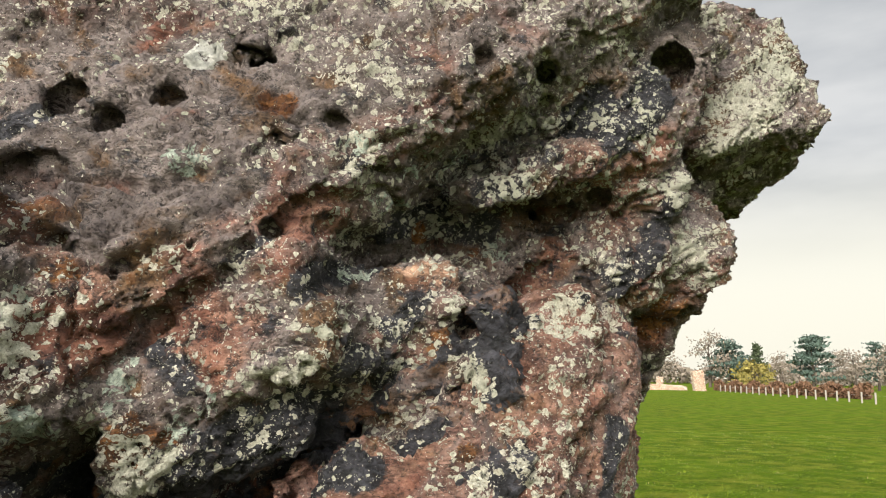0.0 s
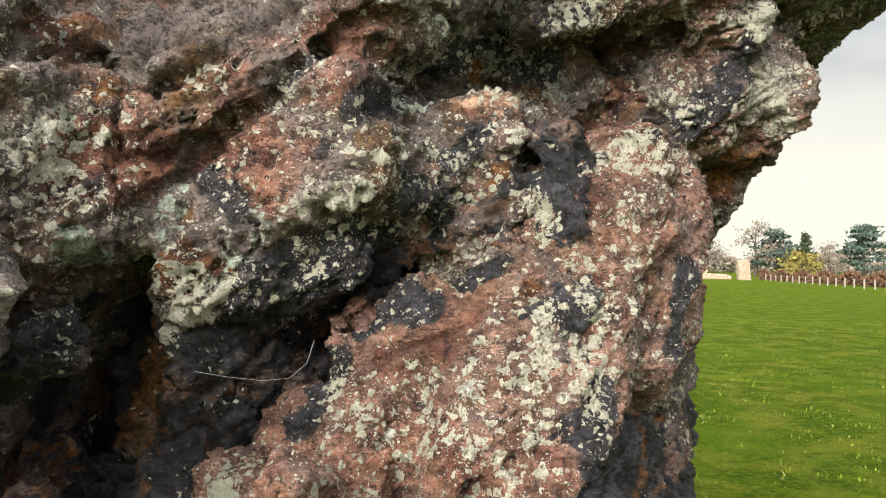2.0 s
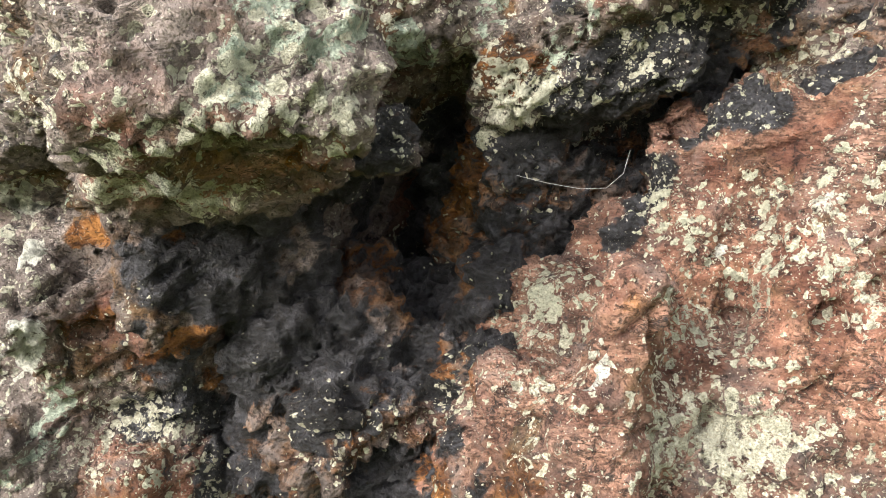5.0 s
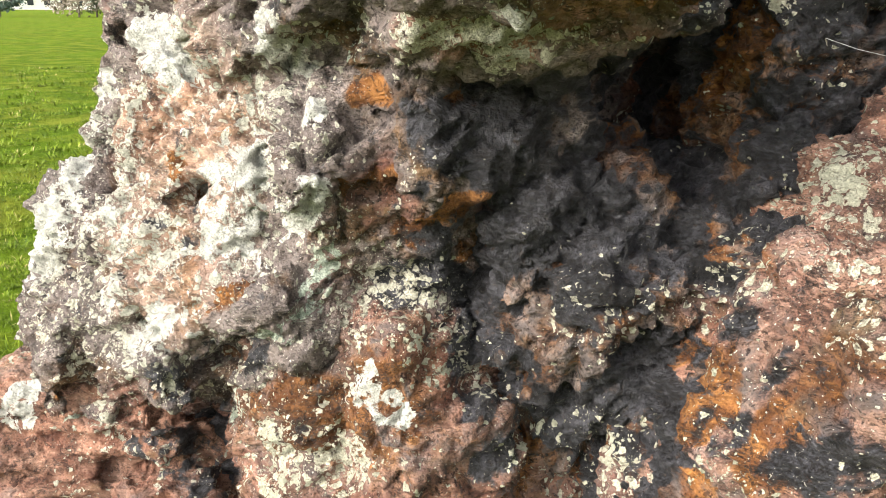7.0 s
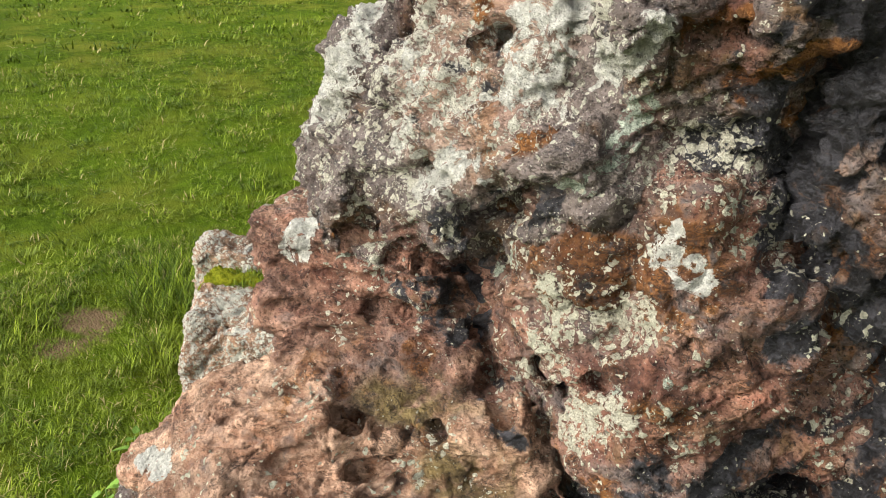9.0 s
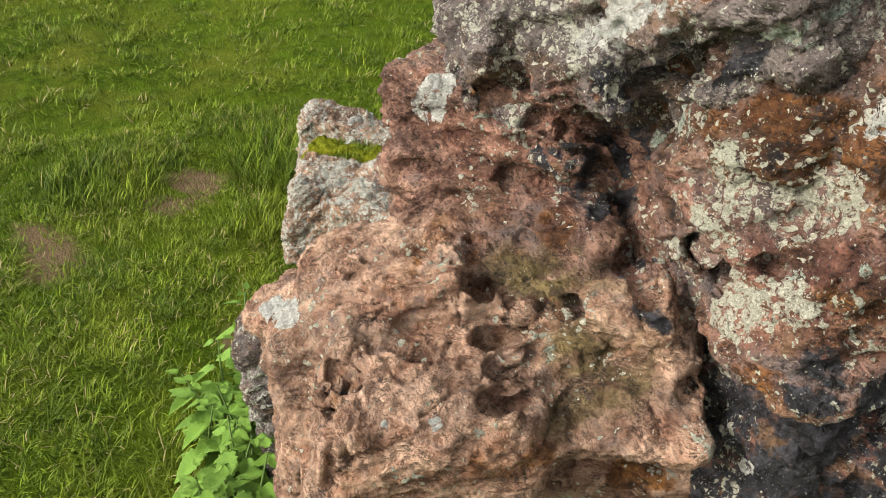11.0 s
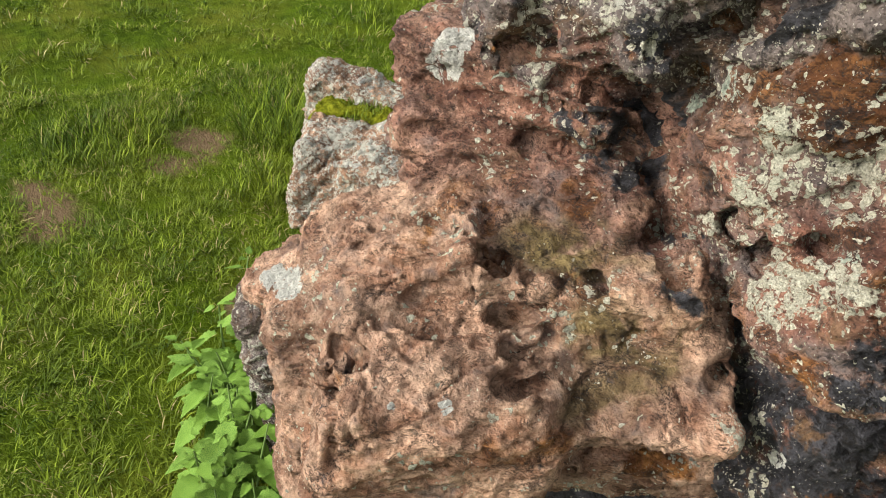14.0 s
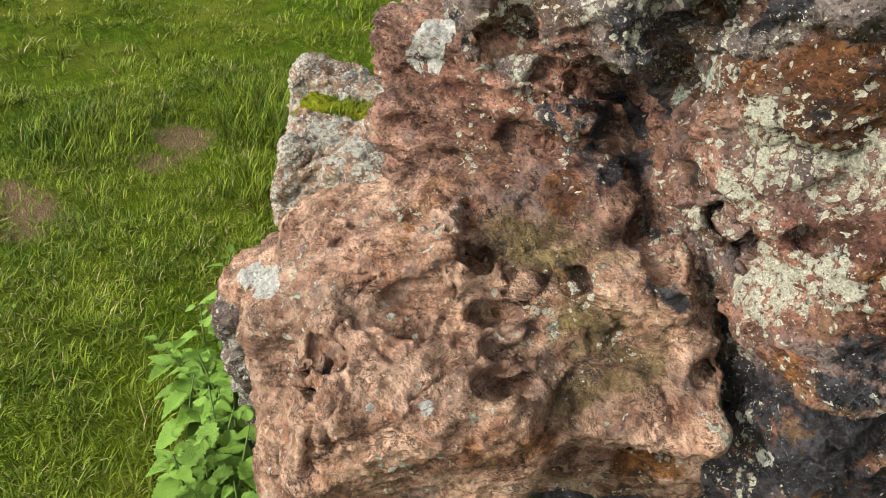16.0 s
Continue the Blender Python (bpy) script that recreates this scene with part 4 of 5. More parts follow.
streak("green", 0.023, 1, (-1.009, 0.789, 1.011), (-0.917, 0.743, 1.083))
streak("green", 0.018, 0.85, (-1.221, 0.658, 0.968), (-1.186, 0.674, 0.975))
streak("green", 0.018, 0.85, (-1.159, 0.695, 0.891), (-1.097, 0.727, 0.924))
streak("green", 0.027, 1, (-0.778, 0.779, 1.296), (-0.783, 0.751, 1.235), (-0.811, 0.726, 1.218))
streak("dark", 0.020, 0.95, (-0.892, 0.726, 1.170), (-0.961, 0.747, 1.119))
streak("dark", 0.025, 0.9, (-1.096, 0.734, 0.981), (-1.104, 0.753, 0.923))
streak("ochre", 0.017, 1, (-1.163, 0.686, 0.982))
streak("ochre", 0.036, 0.9, (-0.784, 0.752, 1.124), (-0.790, 0.752, 1.079))
streak("ochre", 0.030, 0.7, (-0.681, 0.743, 0.990), (-0.645, 0.787, 0.997))
streak("red", 0.024, 1, (-0.676, 0.794, 1.210), (-0.672, 0.840, 1.172))
streak("pink", 0.025, 0.9, (-0.676, 0.794, 1.210), (-0.672, 0.840, 1.172))
streak("green", 0.027, 0.8, (-0.718, 0.737, 0.967), (-0.758, 0.752, 0.990))
streak("green", 0.022, 0.75, (-0.664, 0.771, 1.035))
streak("lichen", 0.041, 0.9, (-0.808, 0.751, 0.890), (-0.838, 0.732, 0.997))
streak("lichen", 0.035, 0.85, (-0.770, 0.790, 1.018), (-0.729, 0.775, 1.075))
streak("dark", 0.032, 0.95, (-0.673, 0.855, 1.223), (-0.634, 0.890, 1.144), (-0.619, 0.867, 1.078))
streak("pink", 0.047, 0.9, (-1.280, 0.626, 0.914), (-1.246, 0.568, 0.862))
streak("red", 0.047, 0.8, (-1.280, 0.626, 0.914), (-1.167, 0.629, 0.886))
streak("dark", 0.017, 0.8, (-1.013, 0.764, 0.889), (-0.984, 0.768, 0.834))
streak("ochre", 0.039, 0.8, (-1.054, 0.691, 0.878))
streak("olive", 0.047, 0.9, (-1.015, 0.688, 0.822), (-0.927, 0.675, 0.836))
streak("olive", 0.044, 0.85, (-0.882, 0.694, 0.782), (-0.905, 0.662, 0.799))
streak("pale", 0.023, 1, (-1.261, 0.313, 0.707), (-1.178, 0.325, 0.739))
streak("pale", 0.009, 1, (-0.918, 0.357, 0.752))
streak("pale", 0.011, 1, (-0.902, 0.417, 0.750), (-0.897, 0.409, 0.747))
streak("olive", 0.043, 1, (-1.002, 0.650, 0.818), (-1.062, 0.615, 0.825))
streak("olive", 0.042, 0.95, (-0.917, 0.645, 0.769), (-0.867, 0.699, 0.762))
streak("olive", 0.036, 0.85, (-0.856, 0.589, 0.705), (-0.855, 0.670, 0.734))
streak("pink", 0.041, 1, (-1.005, 0.429, 0.772), (-1.019, 0.484, 0.770))
streak("red", 0.034, 0.8, (-0.886, 0.347, 0.705), (-0.917, 0.310, 0.709))
streak("ochre", 0.031, 0.7, (-0.846, 0.461, 0.703), (-0.841, 0.537, 0.704))
streak("grey", 0.034, 0.9, (-1.105, 0.309, 0.730), (-1.026, 0.353, 0.771))
streak("dark", 0.016, 0.8, (-0.940, 0.732, 0.855), (-0.888, 0.710, 0.845), (-0.861, 0.729, 0.824))
# base recess painted dark in place of its shadow
streak("dark", 0.045, 1, (-0.664, 0.805, 0.770), (-0.684, 0.785, 0.707), (-0.662, 0.751, 0.876))
streak("lichen", 0.045, -0.7, (-0.671, 0.796, 0.766))
streak("pale", 0.018, 0.9, (-0.729, 0.781, 0.673), (-0.711, 0.778, 0.684))
streak("lichen", 0.034, 0.7, (-0.741, 0.726, 0.724))
streak("ochre", 0.030, 0.9, (-0.829, 0.691, 0.573), (-0.754, 0.767, 0.599), (-0.665, 0.797, 0.659))
streak("lichen", 0.035, 0.9, (-0.727, 0.742, 0.962), (-0.798, 0.745, 0.885))
streak("lichen", 0.030, 0.4, (-0.876, 0.682, 0.751))


def bounds(blocks, margin=0.10):
    pts = []
    for c, h, t in blocks:
        r = rot(*t)
        for sx in (-1, 1):
            for sy in (-1, 1):
                for sz in (-1, 1):
                    pts.append(np.array(c) + r @ (np.array(h) * (sx, sy, sz)))
    pts = np.array(pts)
    lo, hi = pts.min(0) - margin, pts.max(0) + margin
    lo[2] = max(lo[2], -0.10)
    return lo, hi


def rock_piece(name, blocks, step, parent, others=(), label="", base=None, material=None, **kw):
    """One body of rock, without what lies deep inside its neighbours."""
    r = Rock(blocks, **kw)
    verts, quads = skin(r, *bounds(blocks), step)
    for o in others:
        deep = solid(o, 0.035)(verts) < -0.06
        quads = quads[~deep[quads].all(axis=1)]
    verts = eased(verts, quads)
    verts, quads = finer(verts, quads)
    verts = eased(verts, quads)
    used = np.unique(quads)
    back = np.zeros(len(verts), np.int64)
    back[used] = np.arange(len(used))
    verts, quads = verts[used], back[quads]
    verts = verts + normals_of(verts, quads) * r.detail(verts)[:, None]
    me = quad_mesh(name, verts, quads)
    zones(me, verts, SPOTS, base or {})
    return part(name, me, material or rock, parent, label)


CRACKS = {}


def crack(keys, width, *way):
    """A groove along a line of points, cut into the bodies named."""
    for key in keys.split():
        CRACKS.setdefault(key, []).extend((a, b, width) for a, b in zip(way, way[1:]))


def ridge(keys, width, *way):
    """A rounded rib of rock along a line of points."""
    crack(keys, -width, *way)


# cracks, pits and ribs
crack("upper", 0.0250, (-0.559, 1.108, 2.082), (-0.582, 1.135, 2.095))
crack("upper", 0.0128, (-0.494, 1.109, 2.048), (-0.505, 1.123, 2.054))
crack("upper", 0.0138, (-0.433, 1.152, 2.092), (-0.444, 1.168, 2.099))
crack("upper", 0.0156, (-0.353, 1.245, 2.180), (-0.363, 1.265, 2.190))
crack("upper", 0.0141, (-0.030, 1.282, 2.182), (-0.033, 1.300, 2.192))
crack("upper", 0.0167, (0.048, 1.418, 2.214), (0.047, 1.440, 2.225))
crack("upper", 0.0308, (-0.581, 1.055, 1.971), (-0.555, 1.062, 1.967))
crack("upper", 0.0108, (-0.220, 1.204, 2.068), (-0.225, 1.218, 2.074))
crack("upper", 0.0325, (0.264, 1.601, 2.285), (0.270, 1.645, 2.305))
crack("upper", 0.0181, (0.131, 1.586, 2.045), (0.132, 1.612, 2.052))
crack("upper", 0.0057, (-0.308, 1.112, 1.868), (-0.279, 1.140, 1.908), (-0.243, 1.156, 1.939), (-0.210, 1.186, 1.959), (-0.193, 1.229, 1.965))
crack("upper", 0.0054, (-0.506, 1.071, 1.957), (-0.403, 1.087, 1.958), (-0.337, 1.127, 1.985), (-0.278, 1.192, 2.053))
crack("upper", 0.0051, (-0.507, 1.033, 1.886), (-0.424, 1.044, 1.848), (-0.364, 1.067, 1.890), (-0.313, 1.129, 1.952))
crack("upper core", 0.0073, (-0.068, 1.350, 1.855), (-0.058, 1.269, 1.777))
crack("upper", 0.0057, (-0.191, 1.461, 1.934), (-0.140, 1.509, 1.943), (-0.105, 1.519, 1.940))
crack("upper core", 0.0083, (-0.053, 1.375, 1.858), (-0.048, 1.293, 1.786))
crack("upper", 0.0049, (-0.260, 1.103, 1.852), (-0.320, 1.110, 1.849), (-0.366, 1.092, 1.815), (-0.393, 1.093, 1.789), (-0.411, 1.079, 1.754))
crack("upper pink core", 0.0091, (-0.329, 1.262, 1.533), (-0.244, 1.199, 1.596), (-0.201, 1.292, 1.647), (-0.120, 1.275, 1.680), (-0.090, 1.275, 1.725))
crack("pink", 0.0091, (-0.085, 1.117, 1.423), (-0.074, 1.118, 1.422))
crack("pink", 0.0062, (-0.174, 1.160, 1.395), (-0.177, 1.169, 1.392))
crack("pink", 0.0058, (-0.041, 1.143, 1.448), (-0.042, 1.151, 1.446))
crack("upper", 0.0128, (-0.969, 0.740, 1.347), (-0.985, 0.750, 1.343))
crack("upper", 0.0101, (-1.165, 0.772, 1.522), (-1.179, 0.779, 1.521))
crack("upper", 0.0084, (-1.269, 0.650, 1.143), (-1.280, 0.654, 1.139))
crack("upper", 0.0053, (-0.858, 0.733, 1.273), (-0.871, 0.704, 1.260), (-0.927, 0.698, 1.222))
crack("upper", 0.0039, (-0.843, 0.747, 1.569), (-0.884, 0.763, 1.493), (-0.875, 0.767, 1.401), (-0.837, 0.762, 1.343), (-0.838, 0.742, 1.282))
ridge("upper", 0.0061, (-0.749, 0.775, 1.345), (-0.722, 0.831, 1.320), (-0.683, 0.852, 1.317))
crack("upper", 0.0051, (-0.714, 0.776, 1.382), (-0.679, 0.804, 1.386), (-0.626, 0.829, 1.396))
crack("core round", 0.0054, (-0.513, 0.998, 1.394), (-0.502, 0.961, 1.337), (-0.492, 0.934, 1.316), (-0.521, 0.915, 1.265), (-0.528, 0.899, 1.217), (-0.561, 0.938, 1.142), (-0.608, 0.950, 1.023))
crack("core", 0.0125, (-0.482, 0.969, 1.237), (-0.499, 0.955, 1.213))
crack("core", 0.0098, (-0.443, 0.989, 1.274), (-0.451, 0.982, 1.267))
crack("pink", 0.0066, (-0.474, 0.964, 1.119), (-0.477, 0.971, 1.114))
crack("pink", 0.0071, (-0.281, 0.870, 1.266), (-0.283, 0.880, 1.261))
crack("upper core layers", 0.0170, (-1.217, 0.649, 1.006), (-1.116, 0.708, 1.002), (-1.117, 0.825, 0.970))
crack("upper", 0.0119, (-0.934, 0.733, 1.141), (-0.854, 0.724, 1.200))
crack("round", 0.0153, (-0.845, 0.778, 0.909), (-0.858, 0.792, 0.895))
crack("round", 0.0083, (-0.769, 0.752, 0.974), (-0.775, 0.760, 0.967))
crack("round", 0.0094, (-0.891, 0.779, 0.911), (-0.899, 0.788, 0.904))
crack("layers", 0.0082, (-1.290, 0.549, 0.882), (-1.232, 0.612, 0.901), (-1.182, 0.677, 0.893), (-1.094, 0.792, 0.892))
crack("layers", 0.0073, (-1.237, 0.563, 0.852), (-1.120, 0.662, 0.886))
crack("layers", 0.0061, (-1.284, 0.618, 0.929), (-1.159, 0.684, 0.955), (-1.096, 0.735, 0.956))
crack("upper layers", 0.0147, (-1.207, 0.651, 0.985), (-1.132, 0.706, 1.009))
crack("upper", 0.0147, (-0.976, 0.689, 1.094), (-0.973, 0.740, 1.108), (-0.909, 0.734, 1.156))
crack("core layers foot", 0.0124, (-1.102, 0.825, 0.965), (-1.058, 0.803, 0.892), (-1.001, 0.774, 0.852), (-0.894, 0.726, 0.849))
crack("foot", 0.0211, (-1.049, 0.559, 0.819), (-1.070, 0.573, 0.800))
crack("foot", 0.0142, (-0.996, 0.540, 0.760), (-0.979, 0.560, 0.765))
crack("foot", 0.0147, (-0.940, 0.533, 0.761), (-0.936, 0.577, 0.762))
crack("foot", 0.0157, (-0.895, 0.502, 0.760), (-0.895, 0.552, 0.753))
crack("foot", 0.0140, (-1.047, 0.337, 0.740), (-1.000, 0.346, 0.763))
crack("foot", 0.0125, (-0.949, 0.644, 0.820), (-0.960, 0.654, 0.809))
crack("foot", 0.0071, (-1.020, 0.318, 0.742), (-0.945, 0.295, 0.745), (-0.928, 0.288, 0.676))
crack("layers foot", 0.0047, (-1.134, 0.592, 0.833), (-1.091, 0.579, 0.815), (-1.049, 0.559, 0.820))
crack("foot", 0.0052, (-1.133, 0.385, 0.788), (-1.094, 0.419, 0.811), (-1.068, 0.472, 0.823))
crack("foot", 0.0056, (-1.183, 0.447, 0.810), (-1.149, 0.510, 0.825), (-1.088, 0.539, 0.842))
crack("foot", 0.0054, (-1.169, 0.416, 0.798), (-1.126, 0.466, 0.818), (-1.077, 0.492, 0.834))
crack("foot", 0.0061, (-1.029, 0.597, 0.805), (-1.001, 0.599, 0.796), (-0.976, 0.577, 0.783))
crack("foot", 0.0058, (-1.030, 0.393, 0.778), (-1.002, 0.443, 0.769), (-0.992, 0.503, 0.770))
crack("foot base", 0.0068, (-0.809, 0.734, 0.752), (-0.843, 0.812, 0.731))
crack("round", 0.0215, (-0.843, 0.777, 0.905), (-0.859, 0.800, 0.888))
crack("round", 0.0125, (-0.892, 0.780, 0.913), (-0.901, 0.793, 0.904))
crack("round", 0.0091, (-0.767, 0.752, 0.975), (-0.774, 0.762, 0.969))


ALL = {"upper": UPPER_BLOCKS, "pink": PINK_BLOCKS, "rear": REAR_BLOCKS, "core": CORE_BLOCKS, "round": ROUND_BLOCKS, "layers": LAYERS_BLOCKS, "foot": FOOT_BLOCKS, "base": BASE_BLOCKS}


def piece(name, key, step, **kw):
    return rock_piece(name, ALL[key], step, stone, [b for k, b in ALL.items() if k != key], cracks=CRACKS.get(key, ()), **kw)


piece("overhang", "upper", 0.0105, seed=3, base={"lichen": 0.45, "dark": 0.3, "pale": 0.15, "grey": 0.3}, label="grey and red overhanging upper mass with pale lichen")
piece("pink_block", "pink", 0.0100, seed=40, base={"lichen": 0.46, "pink": 0.8, "dark": 0.2}, rough=0.75, soft=0.045, label="pink rock face speckled with cream lichen")
piece("rear_column", "rear", 0.0150, seed=80, base={"lichen": 0.35, "dark": 0.45})
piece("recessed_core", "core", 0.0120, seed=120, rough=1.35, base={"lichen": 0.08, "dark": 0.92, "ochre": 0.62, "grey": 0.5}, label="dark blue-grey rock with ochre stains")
piece("rounded_block", "round", 0.0095, seed=160, base={"lichen": 0.32, "dark": 0.25, "ochre": 0.52, "pink": 0.6}, rough=0.8)
piece("bedded_ledge", "layers", 0.0095, seed=200, base={"lichen": 0.2, "pink": 0.7, "tan": 0.15, "ochre": 0.35, "dark": 0.1, "pale": 0.1}, soft=0.03, rough=0.75, pits=0.4, bed=(5, -6, 0))
piece("foot_block", "foot", 0.0090, seed=240, base={"lichen": 0.18, "pink": 0.62, "tan": 0.80, "dark": 0.12, "ochre": 0.2, "grey": 0.5}, rough=0.62, pits=0.45, grain=0.8, soft=0.05, bed=(10, -12, 20), label="pinkish tan pitted foot block with few lichens")
piece("base", "base", 0.0125, seed=280, base={"lichen": 0.40, "ochre": 0.35, "dark": 0.75})


# ---- turf ----
def ground_height(x, y):
    """Gently uneven turf, level where things stand far off."""
    near = math.exp(-((x + 2) ** 2 + y ** 2) / 400.0)
    return near * 0.035 * noise.noise((x * 0.9, y * 0.9, 3.1)) + near * 0.02 * noise.noise((x * 2.7, y * 2.7, 8.2))


BARE = [(-2.93, 0.42, 0.22, 0.13), (-2.72, -0.10, 0.20, 0.16), (-2.62, 0.22, 0.12, 0.08), (-2.02, 0.48, 0.14, 0.14), (-3.1, -0.7, 0.2, 0.15)]


def bareness(x, y):
    v = np.zeros_like(x)
    wx = x + 0.06 * np.sin(9 * y + 3 * x)
    wy = y + 0.05 * np.sin(8 * x - 4 * y)
    for cx, cy, rx, ry in BARE:
        v = np.maximum(v, np.clip(1.15 - np.hypot((wx - cx) / rx, (wy - cy) / ry), 0, 1))
    return np.clip(v * (1 + 0.9 * value_noise(np.stack([x, y, x * 0], 1), 14.0, 55)), 0, 1)


def turf_material():
    k = Mat("turf", 0.95, 0.03)
    wide = k.noise(0.35, 4, 0.55)
    big = k.noise(1.6, 5, 0.6)
    mid = k.noise(14, 5, 0.65)
    fine = k.noise(120, 4, 0.7)
    g = k.mix(k.ramp(mid, 0.3, 0.7), (0.034, 0.062, 0.004), (0.105, 0.160, 0.010))
    g = k.mix(k.ramp(big, 0.42, 0.66), g, k.mix(mid, (0.110, 0.125, 0.014), (0.20, 0.220, 0.026)))
    g = k.mix(k.ramp(wide, 0.40, 0.62, 0.0, 0.5), g, (0.095, 0.155, 0.008))
    g = k.mix(k.ramp(fine, 0.35, 0.75, 0.0, 0.55), g, (0.5, 0.58, 0.4), "MULTIPLY")
    soil = k.mix(fine, (0.10, 0.064, 0.034), (0.30, 0.21, 0.125))
    m = k.ramp(k.math("ADD", k.attr("bare"), k.math("MULTIPLY", mid, 0.5)), 0.45, 0.75)
    return k.done(k.mix(m, g, soil), k.bump(k.math("ADD", fine, k.math("MULTIPLY", mid, 1.2)), 0.9, 0.03))


def make_ground():
    def axis(c):
        near = np.arange(-7, 7.01, 0.14)
        far = 7 * 1.16 ** np.arange(1, 36)
        return c + np.concatenate([-far[::-1], near, far])
    xs, ys = axis(-1.5), axis(0.3)
    gx, gy = np.meshgrid(xs, ys, indexing="ij")
    z = np.array([ground_height(a, b) for a, b in zip(gx.ravel(), gy.ravel())])
    verts = np.stack([gx.ravel(), gy.ravel(), z], 1)
    n = len(ys)
    i, j = np.meshgrid(np.arange(len(xs) - 1), np.arange(n - 1), indexing="ij")
    a = (i * n + j).ravel()
    me = quad_mesh("ground", verts, np.stack([a, a + n, a + n + 1, a + 1], 1))
    me.attributes.new("bare", "FLOAT", "POINT").data.foreach_set("value", bareness(verts[:, 0], verts[:, 1]).astype(np.float32))
    return tagged(part("ground", me, turf_material()), "green short-cropped grass field with worn soil patches", "ground", kind="structure")


make_ground()


def blade_material():
    k = Mat("grass_blade", 0.6, 0.12)
    t = k.attr("tint")
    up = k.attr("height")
    c = k.mix(t, (0.030, 0.066, 0.004), (0.225, 0.305, 0.020))
    c = k.mix(k.ramp(k.noise(5.5, 5, 0.7), 0.42, 0.60, 0.0, 0.6), c, (0.030, 0.062, 0.004))
    c = k.mix(k.ramp(k.noise(1.7, 4, 0.6), 0.40, 0.64, 0.0, 0.42), c, (0.190, 0.225, 0.018))
    c = k.mix(k.ramp(t, 0.985, 0.995), c, (0.34, 0.29, 0.12))
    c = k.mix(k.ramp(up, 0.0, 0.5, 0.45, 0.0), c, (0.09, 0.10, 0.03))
    k.bsdf.inputs["Subsurface Weight"].default_value = 0.0
    return k.done(c)


blade_mat = blade_material()


def blades(name, x, y, z, length, width, lean, label, seed, parent=None, category="grass", turn=None, shade=None):
    """Many bent blades of grass in one mesh."""
    r = np.random.default_rng(seed)
    n = len(x)
    turn = r.uniform(0, 2 * np.pi, n) if turn is None else turn
    dx, dy = np.cos(turn), np.sin(turn)
    length = length * r.uniform(0.55, 1.25, n)
    lean = lean * r.uniform(0.35, 1.25, n)
    w = width * r.uniform(0.7, 1.3, n)
    rows = []
    for f, taper in ((0.0, 0.8), (0.5, 1.0), (1.0, 0.08)):
        out = length * f * np.sin(lean * (0.55 + 0.45 * f))
        up = length * f * np.cos(lean * (0.55 + 0.45 * f))
        for s in (-1, 1):
            rows.append(np.stack([x + dx * out - dy * s * w * taper / 2, y + dy * out + dx * s * w * taper / 2, z + up - 0.004], 1))
    verts = np.stack(rows, 1).reshape(-1, 3)
    b = np.arange(n) * 6
    quads = np.concatenate([np.stack([b, b + 1, b + 3, b + 2], 1), np.stack([b + 2, b + 3, b + 5, b + 4], 1)])
    me = quad_mesh(name, verts, quads)
    me.attributes.new("tint", "FLOAT", "POINT").data.foreach_set("value", np.repeat(r.uniform(0, 1, n) if shade is None else np.clip(shade + r.normal(0, 0.17, n), 0, 1), 6).astype(np.float32))
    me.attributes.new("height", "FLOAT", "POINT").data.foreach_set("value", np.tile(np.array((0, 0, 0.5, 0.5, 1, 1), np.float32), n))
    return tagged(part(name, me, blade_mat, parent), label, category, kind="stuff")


def sow(seed, count, lo, hi, spread, clear=()):
    """Turf as small clumps, each of blades that lean outwards; thinned where it is bare. Gives place, height, turn and shade of every blade."""
    r = np.random.default_rng(seed)
    clumps = count // 16
    cx, cy = r.uniform(lo[0], hi[0], clumps), r.uniform(lo[1], hi[1], clumps)
    size, tone = spread * r.uniform(0.5, 1.7, clumps), r.uniform(0.05, 0.95, clumps)
    at = r.integers(0, clumps, count)
    a, d = r.uniform(0, 2 * np.pi, count), np.sqrt(r.uniform(0, 1, count))
    x, y = cx[at] + size[at] * d * np.cos(a), cy[at] + size[at] * d * np.sin(a)
    turn, shade = a + r.normal(0, 0.7, count), tone[at]
    p = np.stack([x, y, np.zeros(count)], 1)
    keep = r.uniform(0, 1, count) < np.clip(0.85 + 0.7 * value_noise(p, 6.0, seed), 0.2, 1) * (1 - 0.95 * np.clip(bareness(x, y) * 1.1, 0, 1))
    keep &= ~((x > -1.15) & (x < 0.25) & (y > 0.75) & (y < 2.2))
    for x0, y0, x1, y1 in clear:
        keep &= ~((x > x0) & (x < x1) & (y > y0) & (y < y1))
    x, y, turn, shade, at = x[keep], y[keep], turn[keep], shade[keep], at[keep]
    z = np.array([ground_height(a, b) for a, b in zip(x, y)])
    tall = (1 + 0.5 * value_noise(np.stack([x, y, z * 0], 1), 3.0, seed + 5)) * (0.7 + 0.3 * size[at] / spread)
    return x, y, z, tall, turn, shade


NEAR = (-3.6, -1.0, -0.9, 1.6)
x, y, z, tall, turn, shade = sow(11, 150000, NEAR[:2], NEAR[2:], 0.030)
blades("grass", x, y, z, 0.040 * tall, 0.0027, 1.25, "short green grass blades with a few straw ones", 21, turn=turn, shade=shade)
x, y, z, tall, turn, shade = sow(12, 110000, (-8.0, -3.0), (-0.5, 4.5), 0.055, [NEAR])
blades("grass", x, y, z, 0.050 * tall, 0.0048, 1.25, "green field grass blades", 22, turn=turn, shade=shade)
x, y, z, tall, turn, shade = sow(13, 60000, (-20.0, -5.0), (-3.0, 14.0), 0.14, [(-8.0, -3.0, -0.5, 4.5)])
blades("grass", x, y, z, 0.070 * tall, 0.014, 1.2, "green field grass blades farther off", 23, turn=turn, shade=shade)
